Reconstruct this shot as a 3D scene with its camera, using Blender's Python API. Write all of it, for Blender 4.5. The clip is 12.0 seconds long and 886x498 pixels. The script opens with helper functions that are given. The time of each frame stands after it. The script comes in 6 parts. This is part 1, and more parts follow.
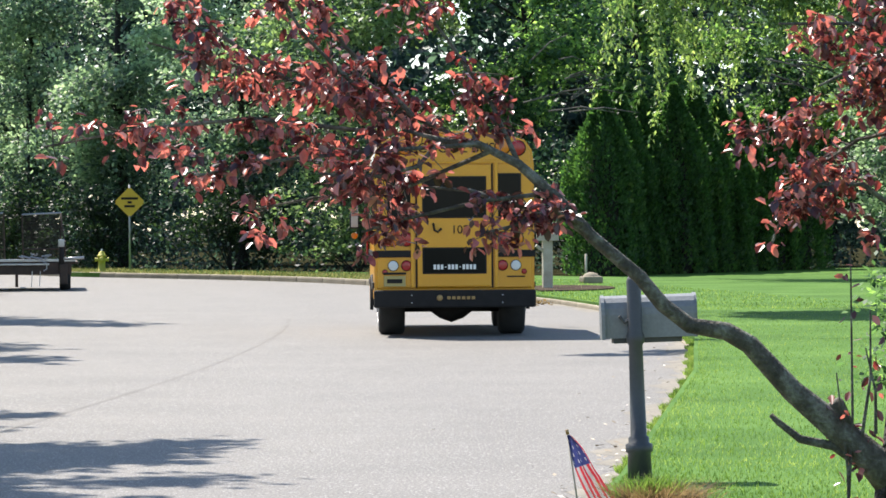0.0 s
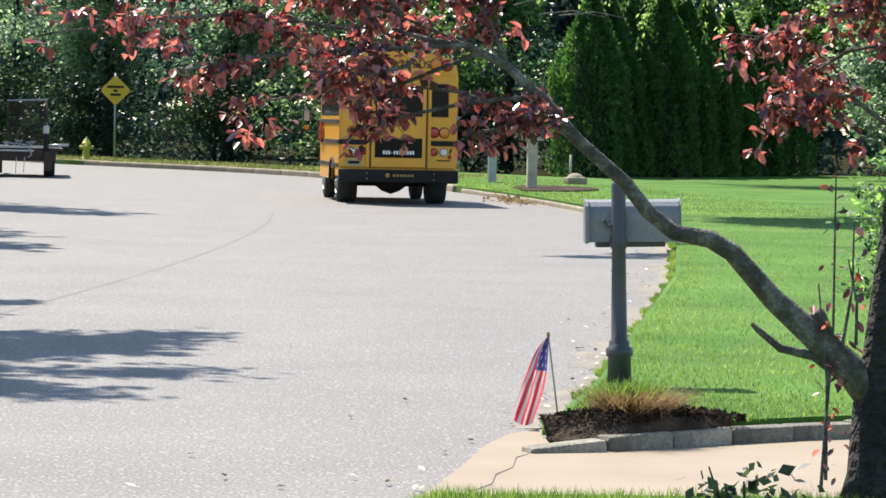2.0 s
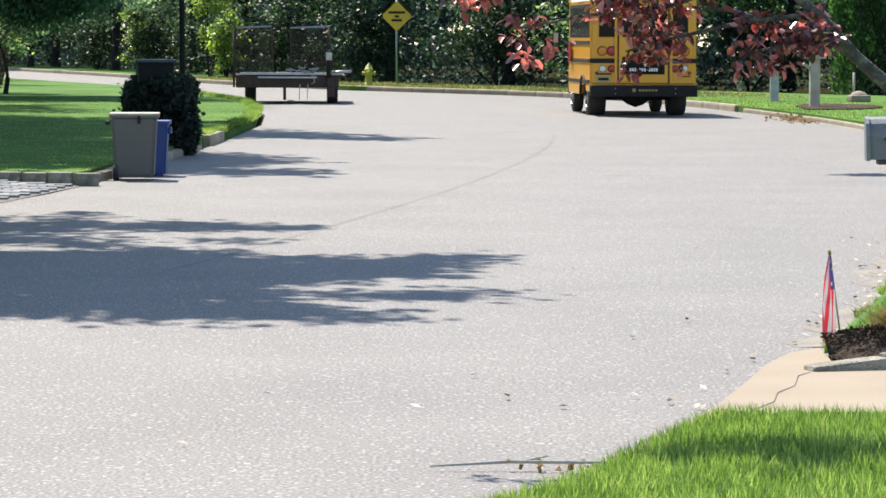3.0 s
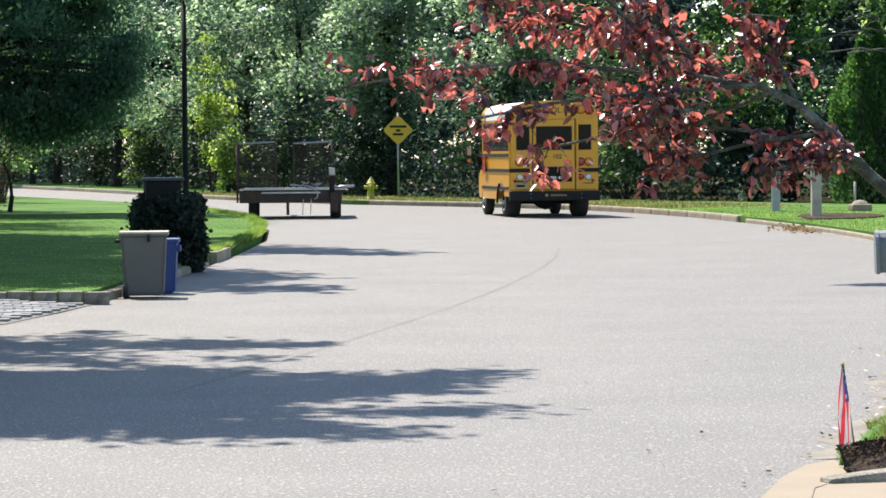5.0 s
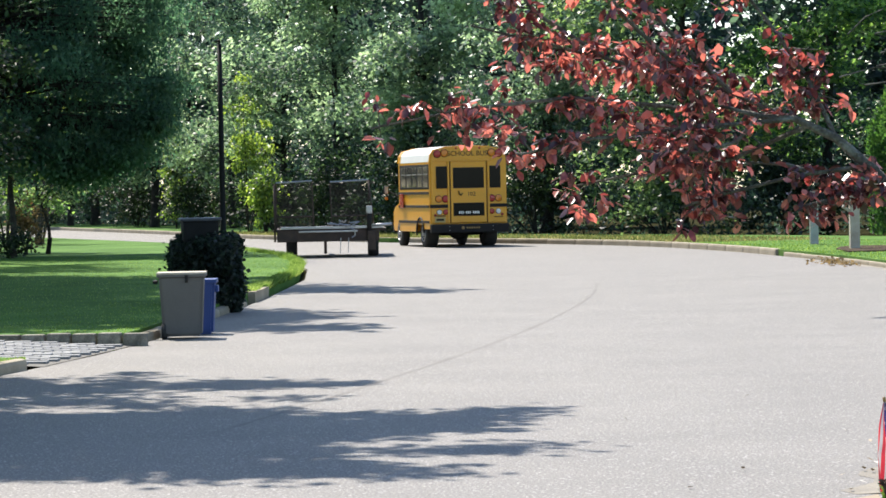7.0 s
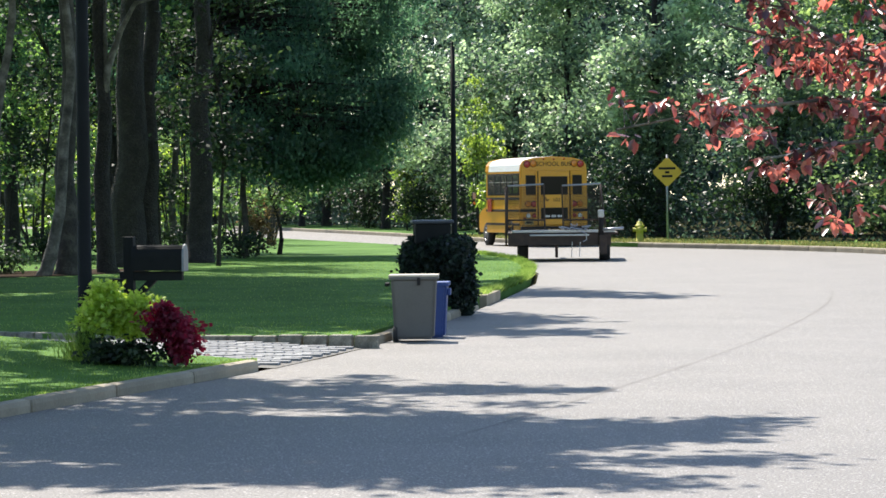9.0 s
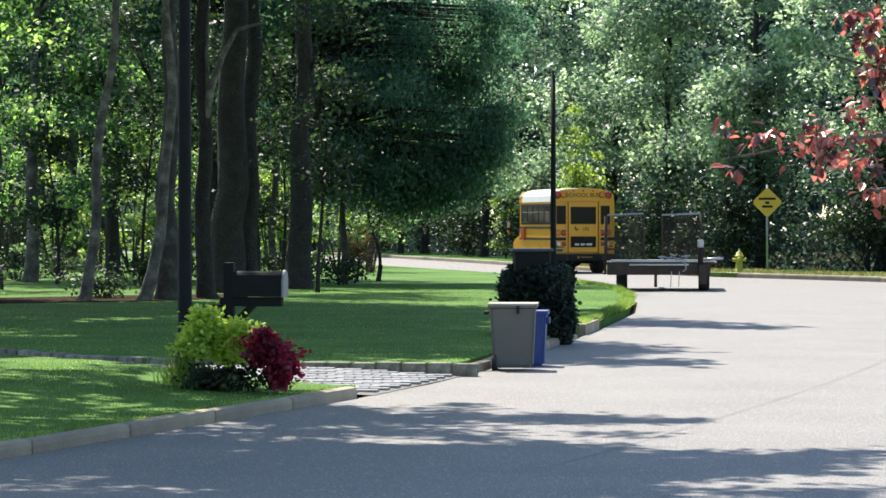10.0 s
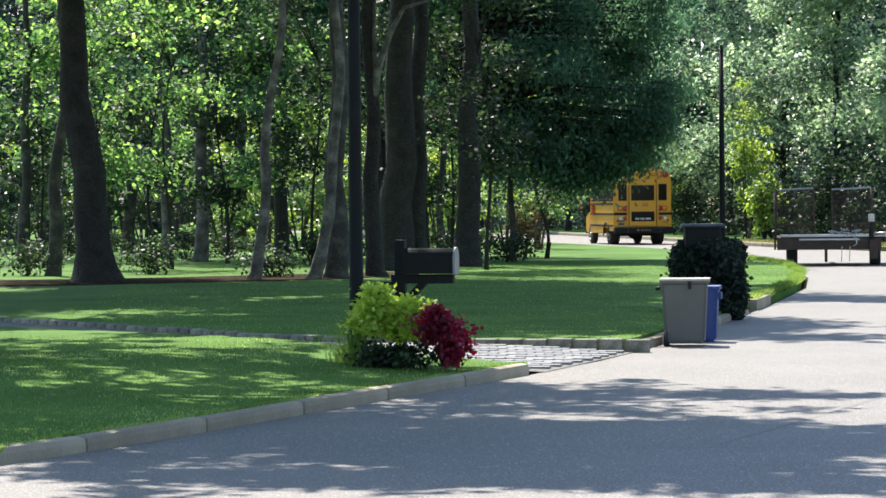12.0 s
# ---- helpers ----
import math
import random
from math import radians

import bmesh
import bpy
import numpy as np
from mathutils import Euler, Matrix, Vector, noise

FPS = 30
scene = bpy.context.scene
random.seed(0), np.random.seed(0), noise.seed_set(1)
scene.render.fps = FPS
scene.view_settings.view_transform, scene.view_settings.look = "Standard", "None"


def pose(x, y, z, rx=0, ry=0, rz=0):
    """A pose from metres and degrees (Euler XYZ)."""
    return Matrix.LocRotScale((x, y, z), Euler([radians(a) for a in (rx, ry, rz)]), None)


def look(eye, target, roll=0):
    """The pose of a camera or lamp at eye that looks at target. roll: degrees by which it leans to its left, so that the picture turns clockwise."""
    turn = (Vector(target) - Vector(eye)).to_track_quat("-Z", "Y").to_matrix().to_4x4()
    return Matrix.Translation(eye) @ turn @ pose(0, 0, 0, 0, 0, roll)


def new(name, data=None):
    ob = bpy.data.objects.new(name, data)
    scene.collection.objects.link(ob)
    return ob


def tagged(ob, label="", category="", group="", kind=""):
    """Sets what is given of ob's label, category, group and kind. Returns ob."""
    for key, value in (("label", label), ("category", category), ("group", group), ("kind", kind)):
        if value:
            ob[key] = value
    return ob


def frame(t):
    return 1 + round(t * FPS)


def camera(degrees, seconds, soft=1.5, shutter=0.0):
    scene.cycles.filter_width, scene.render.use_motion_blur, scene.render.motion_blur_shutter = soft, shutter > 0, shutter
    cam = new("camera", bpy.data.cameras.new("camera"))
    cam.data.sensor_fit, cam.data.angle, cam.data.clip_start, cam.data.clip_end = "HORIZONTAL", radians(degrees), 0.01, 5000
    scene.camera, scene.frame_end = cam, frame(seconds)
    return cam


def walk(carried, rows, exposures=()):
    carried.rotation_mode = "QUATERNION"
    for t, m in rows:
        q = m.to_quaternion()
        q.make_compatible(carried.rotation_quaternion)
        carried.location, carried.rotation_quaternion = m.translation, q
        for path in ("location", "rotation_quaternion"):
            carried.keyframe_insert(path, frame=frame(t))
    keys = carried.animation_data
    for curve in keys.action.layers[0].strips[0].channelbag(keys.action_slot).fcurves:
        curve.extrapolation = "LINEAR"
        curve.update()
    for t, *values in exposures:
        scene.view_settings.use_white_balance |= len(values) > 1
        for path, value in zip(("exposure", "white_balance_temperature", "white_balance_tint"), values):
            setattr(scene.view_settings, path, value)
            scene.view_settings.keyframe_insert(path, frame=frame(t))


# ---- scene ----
cam = camera(16.23, 12.0, soft=1.6)
PATH = [
    (0, (0.140, 0.060, 1.609), (1.698, 19.999, 1.451), -0.35),
    (0.5, (0.149, 0.086, 1.610), (1.713, 20.024, 1.423), -0.21),
    (1, (0.139, 0.073, 1.605), (1.703, 20.008, 1.230), 0.61),
    (1.5, (0.134, 0.037, 1.624), (1.860, 19.952, 0.987), 1.00),
    (2, (0.131, 0.045, 1.625), (1.799, 19.958, 0.803), 1.19),
    (2.5, (0.127, 0.036, 1.624), (1.230, 19.965, 0.349), 0.90),
    (3, (0.144, -0.039, 1.624), (-0.004, 19.915, 0.282), 0.16),
    (3.2, (0.143, -0.022, 1.620), (-0.328, 19.947, 0.610), 0.20),
    (4.8, (0.051, -0.281, 1.668), (-0.087, 19.714, 1.210), -0.47),
    (5, (0.056, -0.258, 1.667), (-0.093, 19.732, 1.044), -0.47),
    (5.5, (0.061, -0.247, 1.668), (-0.108, 19.736, 0.846), -0.52),
    (6, (0.056, -0.241, 1.670), (-0.062, 19.748, 1.042), -0.79),
    (6.5, (0.049, -0.269, 1.672), (-0.149, 19.726, 1.253), -1.19),
    (6.7, (0.057, -0.253, 1.670), (-0.247, 19.741, 1.305), -1.34),
    (8.3, (0.013, 0.059, 1.691), (-0.840, 20.033, 1.128), 0.06),
    (8.5, (-0.003, 0.079, 1.683), (-1.034, 20.045, 1.153), -0.02),
    (9, (-0.018, 0.188, 1.670), (-1.879, 20.098, 1.333), -0.56),
    (9.5, (-0.042, 0.263, 1.671), (-2.436, 20.119, 1.526), -0.46),
    (10, (-0.039, 0.228, 1.672), (-2.528, 20.072, 1.518), -0.04),
    (10.5, (-0.041, 0.213, 1.663), (-2.309, 20.082, 1.377), 0.45),
    (11, (-0.054, 0.180, 1.688), (-2.484, 20.029, 1.347), 0.09),
    (11.5, (-0.095, 0.289, 1.677), (-3.345, 20.020, 1.347), -0.38),
    (12, (-0.092, 0.308, 1.659), (-3.643, 19.988, 1.366), -0.53),
]
# the camera opens up a little as it turns to the shaded side
EXPOSURES = [(0, 1.12), (6.7, 1.10), (9.0, 1.20), (12, 1.34)]
walk(cam, [(t, look(eye, target, roll)) for t, eye, target, roll in PATH], exposures=EXPOSURES)

# ---- daylight ----
SUN_TO = Vector((-0.34, 0.62, 1.0)).normalized()     # towards the sun
world = bpy.data.worlds.new("sky")
scene.world = world
world.use_nodes = True
_sky = world.node_tree.nodes.new("ShaderNodeTexSky")
_sky.sky_type, _sky.sun_disc = "NISHITA", False
_sky.sun_elevation = math.asin(SUN_TO.z)
_sky.sun_rotation = math.atan2(SUN_TO.x, SUN_TO.y)
_sky.air_density, _sky.dust_density, _sky.ozone_density = 1.0, 0.5, 1.6
_bg = world.node_tree.nodes["Background"]
_bg.inputs["Strength"].default_value = 0.128
world.node_tree.links.new(_sky.outputs[0], _bg.inputs[0])
sun = new("sun", bpy.data.lights.new("sun", "SUN"))
sun.data.energy, sun.data.angle, sun.data.color = 5.0, radians(0.6), (1.0, 0.93, 0.84)
sun.matrix_world = SUN_TO.to_track_quat("Z", "Y").to_matrix().to_4x4()

# ---- materials ----
def material(name, colors, rough=0.7, scale=8.0, fine=60.0, bump=0.15, metal=0.0, island=0.0, obj=0.0, through_light=None, spec=0.5, dist=0.01, grain=0.45, broad=1.0):
    """Two scales of noise over a run of colours, fine relief, and changes from piece to piece."""
    m = bpy.data.materials.new(name)
    m.use_nodes = True
    nt = m.node_tree
    N, L = nt.nodes, nt.links
    bsdf, out = N["Principled BSDF"], N["Material Output"]
    co = N.new("ShaderNodeTexCoord")
    n1, n2 = N.new("ShaderNodeTexNoise"), N.new("ShaderNodeTexNoise")
    for n, s, d in ((n1, scale, 3.0), (n2, fine, 2.0)):
        n.inputs["Scale"].default_value, n.inputs["Detail"].default_value = s, d
        L.new(co.outputs["Object"], n.inputs["Vector"])
    mix = N.new("ShaderNodeMath")
    mix.operation = "MULTIPLY_ADD"
    L.new(n2.outputs["Fac"], mix.inputs[0])
    mix.inputs[1].default_value = grain
    wide = N.new("ShaderNodeMath")
    wide.operation = "MULTIPLY_ADD"
    L.new(n1.outputs["Fac"], wide.inputs[0])
    wide.inputs[1].default_value = broad
    wide.inputs[2].default_value = 0.5 - 0.5 * (broad + grain)
    L.new(wide.outputs[0], mix.inputs[2])
    last = mix.outputs[0]
    for amount, node, socket in ((island, "ShaderNodeNewGeometry", "Random Per Island"), (obj, "ShaderNodeObjectInfo", "Random")):
        if amount:
            g, a = N.new(node), N.new("ShaderNodeMath")
            a.operation = "MULTIPLY_ADD"
            L.new(g.outputs[socket], a.inputs[0])
            a.inputs[1].default_value = amount
            L.new(last, a.inputs[2])
            b = N.new("ShaderNodeMath")
            b.operation = "SUBTRACT"
            L.new(a.outputs[0], b.inputs[0])
            b.inputs[1].default_value = amount / 2
            last = b.outputs[0]
    ramp = N.new("ShaderNodeValToRGB")
    el = ramp.color_ramp.elements
    while len(el) < len(colors):
        el.new(0.5)
    for i, c in enumerate(colors):
        el[i].position = 0.175 + 0.65 * i / max(1, len(colors) - 1) if len(colors) > 1 else 0.5
        el[i].color = (*c, 1)
    L.new(last, ramp.inputs[0])
    L.new(ramp.outputs[0], bsdf.inputs["Base Color"])
    bsdf.inputs["Roughness"].default_value, bsdf.inputs["Metallic"].default_value = rough, metal
    bsdf.inputs["Specular IOR Level"].default_value = spec
    if bump:
        b = N.new("ShaderNodeBump")
        b.inputs["Strength"].default_value, b.inputs["Distance"].default_value = bump, dist
        L.new(n2.outputs["Fac"], b.inputs["Height"])
        L.new(b.outputs[0], bsdf.inputs["Normal"])
    if through_light:
        tr, add = N.new("ShaderNodeBsdfTranslucent"), N.new("ShaderNodeMixShader")
        tint = N.new("ShaderNodeMix")
        tint.data_type, tint.blend_type = "RGBA", "MULTIPLY"
        tint.inputs[0].default_value = 1.0
        L.new(ramp.outputs[0], tint.inputs[6])
        tint.inputs[7].default_value = (*through_light, 1)
        L.new(tint.outputs[2], tr.inputs["Color"])
        add.inputs[0].default_value = 0.5
        L.new(bsdf.outputs[0], add.inputs[1])
        L.new(tr.outputs[0], add.inputs[2])
        L.new(add.outputs[0], out.inputs["Surface"])
    return m


ASPHALT = material("aged_asphalt", [(0.0681, 0.0648, 0.062), (0.14, 0.132, 0.122), (0.241, 0.226, 0.204)], 0.75, 0.6, 60, 0.9, dist=0.008, spec=0.4, grain=1.7, broad=.25)
def add_chips(m, scale, share, pale, gloss):
    """Pale, glossier stones scattered in a surface, one in so many cells."""
    nt = m.node_tree
    N, L = nt.nodes, nt.links
    bsdf = N["Principled BSDF"]
    co, cells, pick, mix, rough = N.new("ShaderNodeTexCoord"), N.new("ShaderNodeTexVoronoi"), N.new("ShaderNodeMath"), N.new("ShaderNodeMix"), N.new("ShaderNodeMapRange")
    cells.inputs["Scale"].default_value = scale
    L.new(co.outputs["Object"], cells.inputs["Vector"])
    part_of = N.new("ShaderNodeSeparateColor")
    L.new(cells.outputs["Color"], part_of.inputs[0])
    pick.operation = "GREATER_THAN"
    L.new(part_of.outputs[0], pick.inputs[0])
    pick.inputs[1].default_value = 1 - share
    mix.data_type = "RGBA"
    L.new(pick.outputs[0], mix.inputs[0])
    L.new(bsdf.inputs["Base Color"].links[0].from_socket, mix.inputs[6])
    mix.inputs[7].default_value = (*pale, 1)
    L.new(mix.outputs[2], bsdf.inputs["Base Color"])
    L.new(pick.outputs[0], rough.inputs["Value"])
    rough.inputs["To Min"].default_value, rough.inputs["To Max"].default_value = bsdf.inputs["Roughness"].default_value, gloss
    L.new(rough.outputs[0], bsdf.inputs["Roughness"])


add_chips(ASPHALT, 70, .04, (.28, .265, .24), .5)
SEAM = material("old_tar", [(.12, .114, .106), (.187, .177, .164)], 0.88, 1.0, 60, 0.6, grain=1.6, spec=.3)
LAWN = material("mown_grass", [(0.036, 0.085, 0.014), (0.066, 0.142, 0.025), (0.105, 0.195, 0.042)], 0.85, 0.5, 26, 0.8, dist=0.03, spec=0.1)
BLADES = material("grass_blades", [(.045, .085, .018), (.105, .18, .038), (.27, .33, .12)], 0.55, 0.6, 5, 0, island=.5, through_light=(1.9, 1.95, 1.2), spec=0.3)
DRY_GRASS = material("dry_grass_blades", [(.05, .075, .022), (.12, .13, .055), (.25, .23, .13)], 0.7, 0.5, 5, 0, island=.5, through_light=(1.8, 1.7, 1.2), spec=0.2)
SOIL = material("forest_floor", [(.015, .014, .010), (.028, .028, .014), (.05, .045, .026)], 0.95, 0.4, 12, 0.6, dist=0.05, spec=0)
CONCRETE = material("weathered_concrete", [(0.172, 0.143, 0.1), (0.241, 0.205, 0.144), (0.319, 0.275, 0.199)], 0.85, 2.0, 45, 0.35, obj=.2, dist=0.008)
APRON = material("sandy_concrete", [(0.202, 0.157, 0.106), (0.236, 0.189, 0.129), (0.268, 0.22, 0.157)], 0.85, 1.2, 50, 0.3, dist=0.006)
GRIT = material("gutter_grit", [(.12, .108, .088), (.18, .162, .132), (.25, .225, .18)], 0.9, 3.0, 70, 0.5, dist=0.006, grain=1.0)
GRANITE = material("grey_granite", [(0.0773, 0.0718, 0.0568), (0.166, 0.153, 0.12), (0.331, 0.306, 0.24)], 0.85, 7, 60, 0.9, obj=.35, dist=0.02)
PAVER = material("grey_paver", [(0.133, 0.136, 0.139), (0.186, 0.189, 0.192), (0.239, 0.239, 0.239)], 0.8, 5, 60, 0.4, obj=.35, dist=0.006)
JOINT = material("joint_sand", [(.10, .095, .085), (.15, .14, .125)], 0.95, 6, 60, 0.3)
MULCH = material("bark_mulch", [(.022, .018, .014), (.055, .043, .034), (.10, .08, .064)], 0.95, 9, 60, 0.9, island=.4, dist=0.03, spec=0)
BARK = material("grey_bark", [(.012, .011, .009), (.035, .031, .026), (.085, .078, .064)], 0.9, 4, 24, 0.9, dist=0.03, broad=1.5)
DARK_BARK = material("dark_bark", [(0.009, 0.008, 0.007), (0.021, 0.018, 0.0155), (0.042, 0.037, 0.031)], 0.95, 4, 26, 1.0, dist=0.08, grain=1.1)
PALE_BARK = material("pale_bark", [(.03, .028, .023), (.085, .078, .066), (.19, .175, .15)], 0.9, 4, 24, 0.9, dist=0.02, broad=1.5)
PLUM_BARK = material("lichened_plum_bark", [(0.022, 0.019, 0.0155), (0.072, 0.064, 0.05), (0.21, 0.21, 0.17)], 0.9, 14, 70, 1.0, dist=0.012)
PLUM_LEAF = material("plum_leaf", [(0.045, 0.017, 0.02), (0.165, 0.045, 0.046), (0.43, 0.21, 0.175)], 0.36, 6, 40, 0.15, island=1.2, through_light=(1.6, .85, .75), spec=1.2, dist=0.004)
WEEPING_LEAF = material("weeping_leaf", [(.06, .10, .05), (.18, .25, .11), (.35, .42, .2)], 0.5, 0.6, 6, 0, island=.5, through_light=(1.9, 2.0, 1.0), spec=.6, broad=1.4)
# broad dark-to-pale patches stand in for sunlit clumps and shaded gaps
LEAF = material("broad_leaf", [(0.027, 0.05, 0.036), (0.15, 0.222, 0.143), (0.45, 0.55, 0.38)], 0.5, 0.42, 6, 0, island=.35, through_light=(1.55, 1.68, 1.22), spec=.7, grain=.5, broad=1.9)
# darker copy of the broad leaf, with the woods' shade in its colour
SHADED_LEAF = material("shaded_leaf", [(0.0145, 0.0348, 0.0276), (0.068, 0.125, 0.076), (0.23, 0.34, 0.16)], 0.55, 0.45, 6, 0, island=.6, through_light=(2.6, 2.8, 1.1), spec=.3, broad=1.4)
# paints shade under the trees; also the own colour of two dark plants
DARK_SHADED_LEAF = material("dark_shaded_leaf", [(0.0072, 0.0144, 0.009), (0.018, 0.033, 0.0192), (0.048, 0.072, 0.039)], 0.5, 0.5, 6, 0, island=.5, through_light=(1.6, 1.8, 1.0), spec=.4, broad=1.3)
# dark bluish leaf that paints the shaded voids of the woods
DEEP_SHADE_LEAF = material("deep_shade_leaf", [(.008, .018, .018), (.028, .05, .044), (.08, .115, .09)], 0.5, 0.4, 6, 0, island=.5, through_light=(1.6, 1.9, 1.4), spec=.5, broad=1.5)
# bright yellow-green leaf with sunlight put into its colour
LIT_LEAF = material("lit_leaf", [(.05, .09, .035), (.13, .19, .06), (.28, .34, .12)], 0.45, 0.6, 6, 0, island=.5, through_light=(2.3, 2.4, .9), spec=.6, broad=1.3)
IVY = material("ivy_leaf", [(.008, .014, .013), (.018, .030, .026), (.045, .065, .05)], 0.45, 3.0, 12, 0, island=.6, through_light=(1.2, 1.5, .9), spec=.35)
LEAF_LIGHT = material("light_leaf", [(.03, .055, .026), (.12, .175, .085), (.27, .34, .17)], 0.5, 0.42, 6, 0, island=.4, through_light=(1.8, 2.0, 1.2), spec=.7, grain=.5, broad=1.6)
NEEDLE = material("dark_needles", [(0.03, 0.062, 0.048), (0.055, 0.105, 0.075), (0.095, 0.155, 0.105)], 0.6, 0.6, 6, 0, island=.5, through_light=(2.0, 2.4, 1.7), spec=0.12, broad=1.4)
ARBOR = material("arborvitae_sprays", [(0.018, 0.044, 0.020), (0.038, 0.092, 0.036), (0.08, 0.155, 0.05)], 0.55, 0.6, 6, 0, island=.4, through_light=(1.8, 1.9, .9), spec=0.4)
YELLOWGREEN = material("lime_leaf", [(.24, .34, .045), (.38, .50, .08), (.52, .60, .14)], 0.5, 3, 20, 0, island=.4, through_light=(1.5, 1.5, .9))
CRIMSON = material("crimson_leaf", [(.09, .004, .018), (.16, .008, .03), (.26, .018, .05)], 0.5, 3, 20, 0, island=.5, through_light=(1.8, 1.0, 1.2))
STRAW = material("dry_leaves", [(.09, .062, .030), (.17, .122, .062), (.27, .21, .12)], 0.8, 5, 30, 0, island=.5, through_light=(1.4, 1.3, 1.0))
PLATE = material("plate_paint", [(.36, .29, .10), (.44, .36, .14)], 0.5, 6, 40, 0.02)
LITTER = material("dry_litter", [(.22, .17, .11), (.36, .30, .22), (.6, .56, .48)], 0.8, 5, 30, 0, obj=.8, island=.5)
BUS_YELLOW = material("school_bus_yellow", [(.60, .27, .008), (.66, .30, .010), (.70, .33, .014)], 0.28, 1.2, 30, 0.02)
BUS_BLACK = material("black_trim", [(.012, .011, .011), (.022, .020, .019)], 0.75, 6, 50, 0.1, spec=.25)
WHITE_PAINT = material("white_paint", [(.72, .72, .70), (.80, .80, .78)], 0.35, 2, 30, 0.02)
GLASS_DARK = material("tinted_glass", [(.004, .005, .006), (.008, .009, .010)], 0.12, 1, 5, 0, spec=0.1)
GLASS_SIDE = material("side_glass", [(.02, .022, .024), (.035, .038, .04)], 0.06, 1, 5, 0, spec=1.0)
RUBBER = material("tyre_rubber", [(.012, .012, .012), (.028, .027, .026)], 0.85, 6, 60, 0.3)
STEEL = material("dull_steel", [(.30, .30, .31), (.45, .45, .45)], 0.4, 5, 50, 0.1, metal=0.8)
RUST = material("rusty_dark_steel", [(0.021, 0.0154, 0.0126), (0.042, 0.0266, 0.0196), (0.077, 0.0455, 0.0315)], 0.75, 4, 40, 0.4)
RED_LENS = material("red_lens", [(.30, .012, .012), (.38, .02, .018)], 0.2, 8, 50, 0.05)
AMBER_LENS = material("amber_lens", [(.55, .16, .01), (.62, .2, .015)], 0.2, 8, 50, 0.05)
CLEAR_LENS = material("clear_lens", [(.6, .6, .58), (.7, .7, .68)], 0.15, 8, 50, 0.05)
BRONZE = material("bronze_letters", [(.25, .16, .06), (.33, .22, .09)], 0.4, 8, 50, 0.05, metal=.5)
SIGN_YELLOW = material("sign_yellow", [(.55, .33, .015), (.66, .41, .02)], 0.5, 3, 30, 0.02)
GALV = material("galvanised_steel", [(.25, .26, .27), (.38, .39, .40)], 0.5, 6, 60, 0.1, metal=.6)
HYDRANT = material("hydrant_paint", [(.36, .33, .04), (.45, .42, .06)], 0.6, 6, 40, 0.1)
BOX_GREY = material("grey_mailbox_paint", [(.12, .13, .135), (.17, .18, .185), (.22, .235, .24)], 0.45, 4, 50, 0.15)
POST_DARK = material("dark_post_paint", [(.035, .037, .04), (.06, .063, .066)], 0.5, 5, 50, 0.15)
BLACK_PAINT = material("black_paint", [(.006, .007, .007), (.012, .013, .013)], 0.7, 5, 50, 0.1, spec=.15)
BIN_GREY = material("grey_bin_plastic", [(.085, .082, .076), (.115, .11, .102)], 0.6, 3, 50, 0.1)
BIN_LID = material("worn_lid", [(.02, .024, .03), (.05, .058, .07)], 0.4, 4, 50, 0.1)
BIN_BLUE = material("blue_bin_plastic", [(.012, .04, .165), (.018, .055, .22)], 0.5, 3, 50, 0.1)
CLOTH_RED = material("flag_red", [(.42, .04, .06), (.52, .06, .08)], 0.8, 20, 200, 0.1, through_light=(1.5, 1, 1))
CLOTH_WHITE = material("flag_white", [(.52, .49, .49), (.62, .59, .59)], 0.8, 20, 200, 0.1, through_light=(1, 1, 1))
CLOTH_BLUE = material("flag_blue", [(.05, .06, .17), (.07, .08, .22)], 0.8, 20, 200, 0.1, through_light=(1, 1, 1.2))
WOOD = material("weathered_wood", [(.30, .26, .20), (.40, .36, .29), (.5, .46, .39)], 0.8, 4, 40, 0.3)


# ---- small builders ----
def finish(name, me, mat, parent=None, label="", smooth=False):
    ob = new(name, me)
    for m in mat if isinstance(mat, (list, tuple)) else [mat]:
        me.materials.append(m)
    if smooth:
        me.polygons.foreach_set("use_smooth", [True] * len(me.polygons))
    if parent:
        ob.parent = parent
    if label:
        ob["label"] = label
    return ob


def part(name, bm, mat, parent=None, label="", smooth=False):
    me = bpy.data.meshes.new(name)
    bm.normal_update()
    bm.to_mesh(me)
    bm.free()
    return finish(name, me, mat, parent, label, smooth)


def empty(name, m, label="", category="", group="", kind=""):
    ob = new(name)
    ob.empty_display_size = 0.1
    ob.matrix_basis = m
    return tagged(ob, label, category, group, kind)


def box(bm, c, s, bevel=0.0, turn=None):
    r = bmesh.ops.create_cube(bm, size=1.0)
    m = Matrix.Translation(c) @ (turn or Matrix()) @ Matrix.Diagonal((*s, 1))
    bmesh.ops.transform(bm, matrix=m, verts=r["verts"])
    if bevel:
        edges = list({e for v in r["verts"] for e in v.link_edges})
        bmesh.ops.bevel(bm, geom=edges, offset=bevel, segments=2, affect="EDGES", profile=0.6)
    return bm


def boxed(name, c, s, mat, parent, bevel=0.01, label="", turn=None):
    return part(name, box(bmesh.new(), c, s, bevel, turn), mat, parent, label)


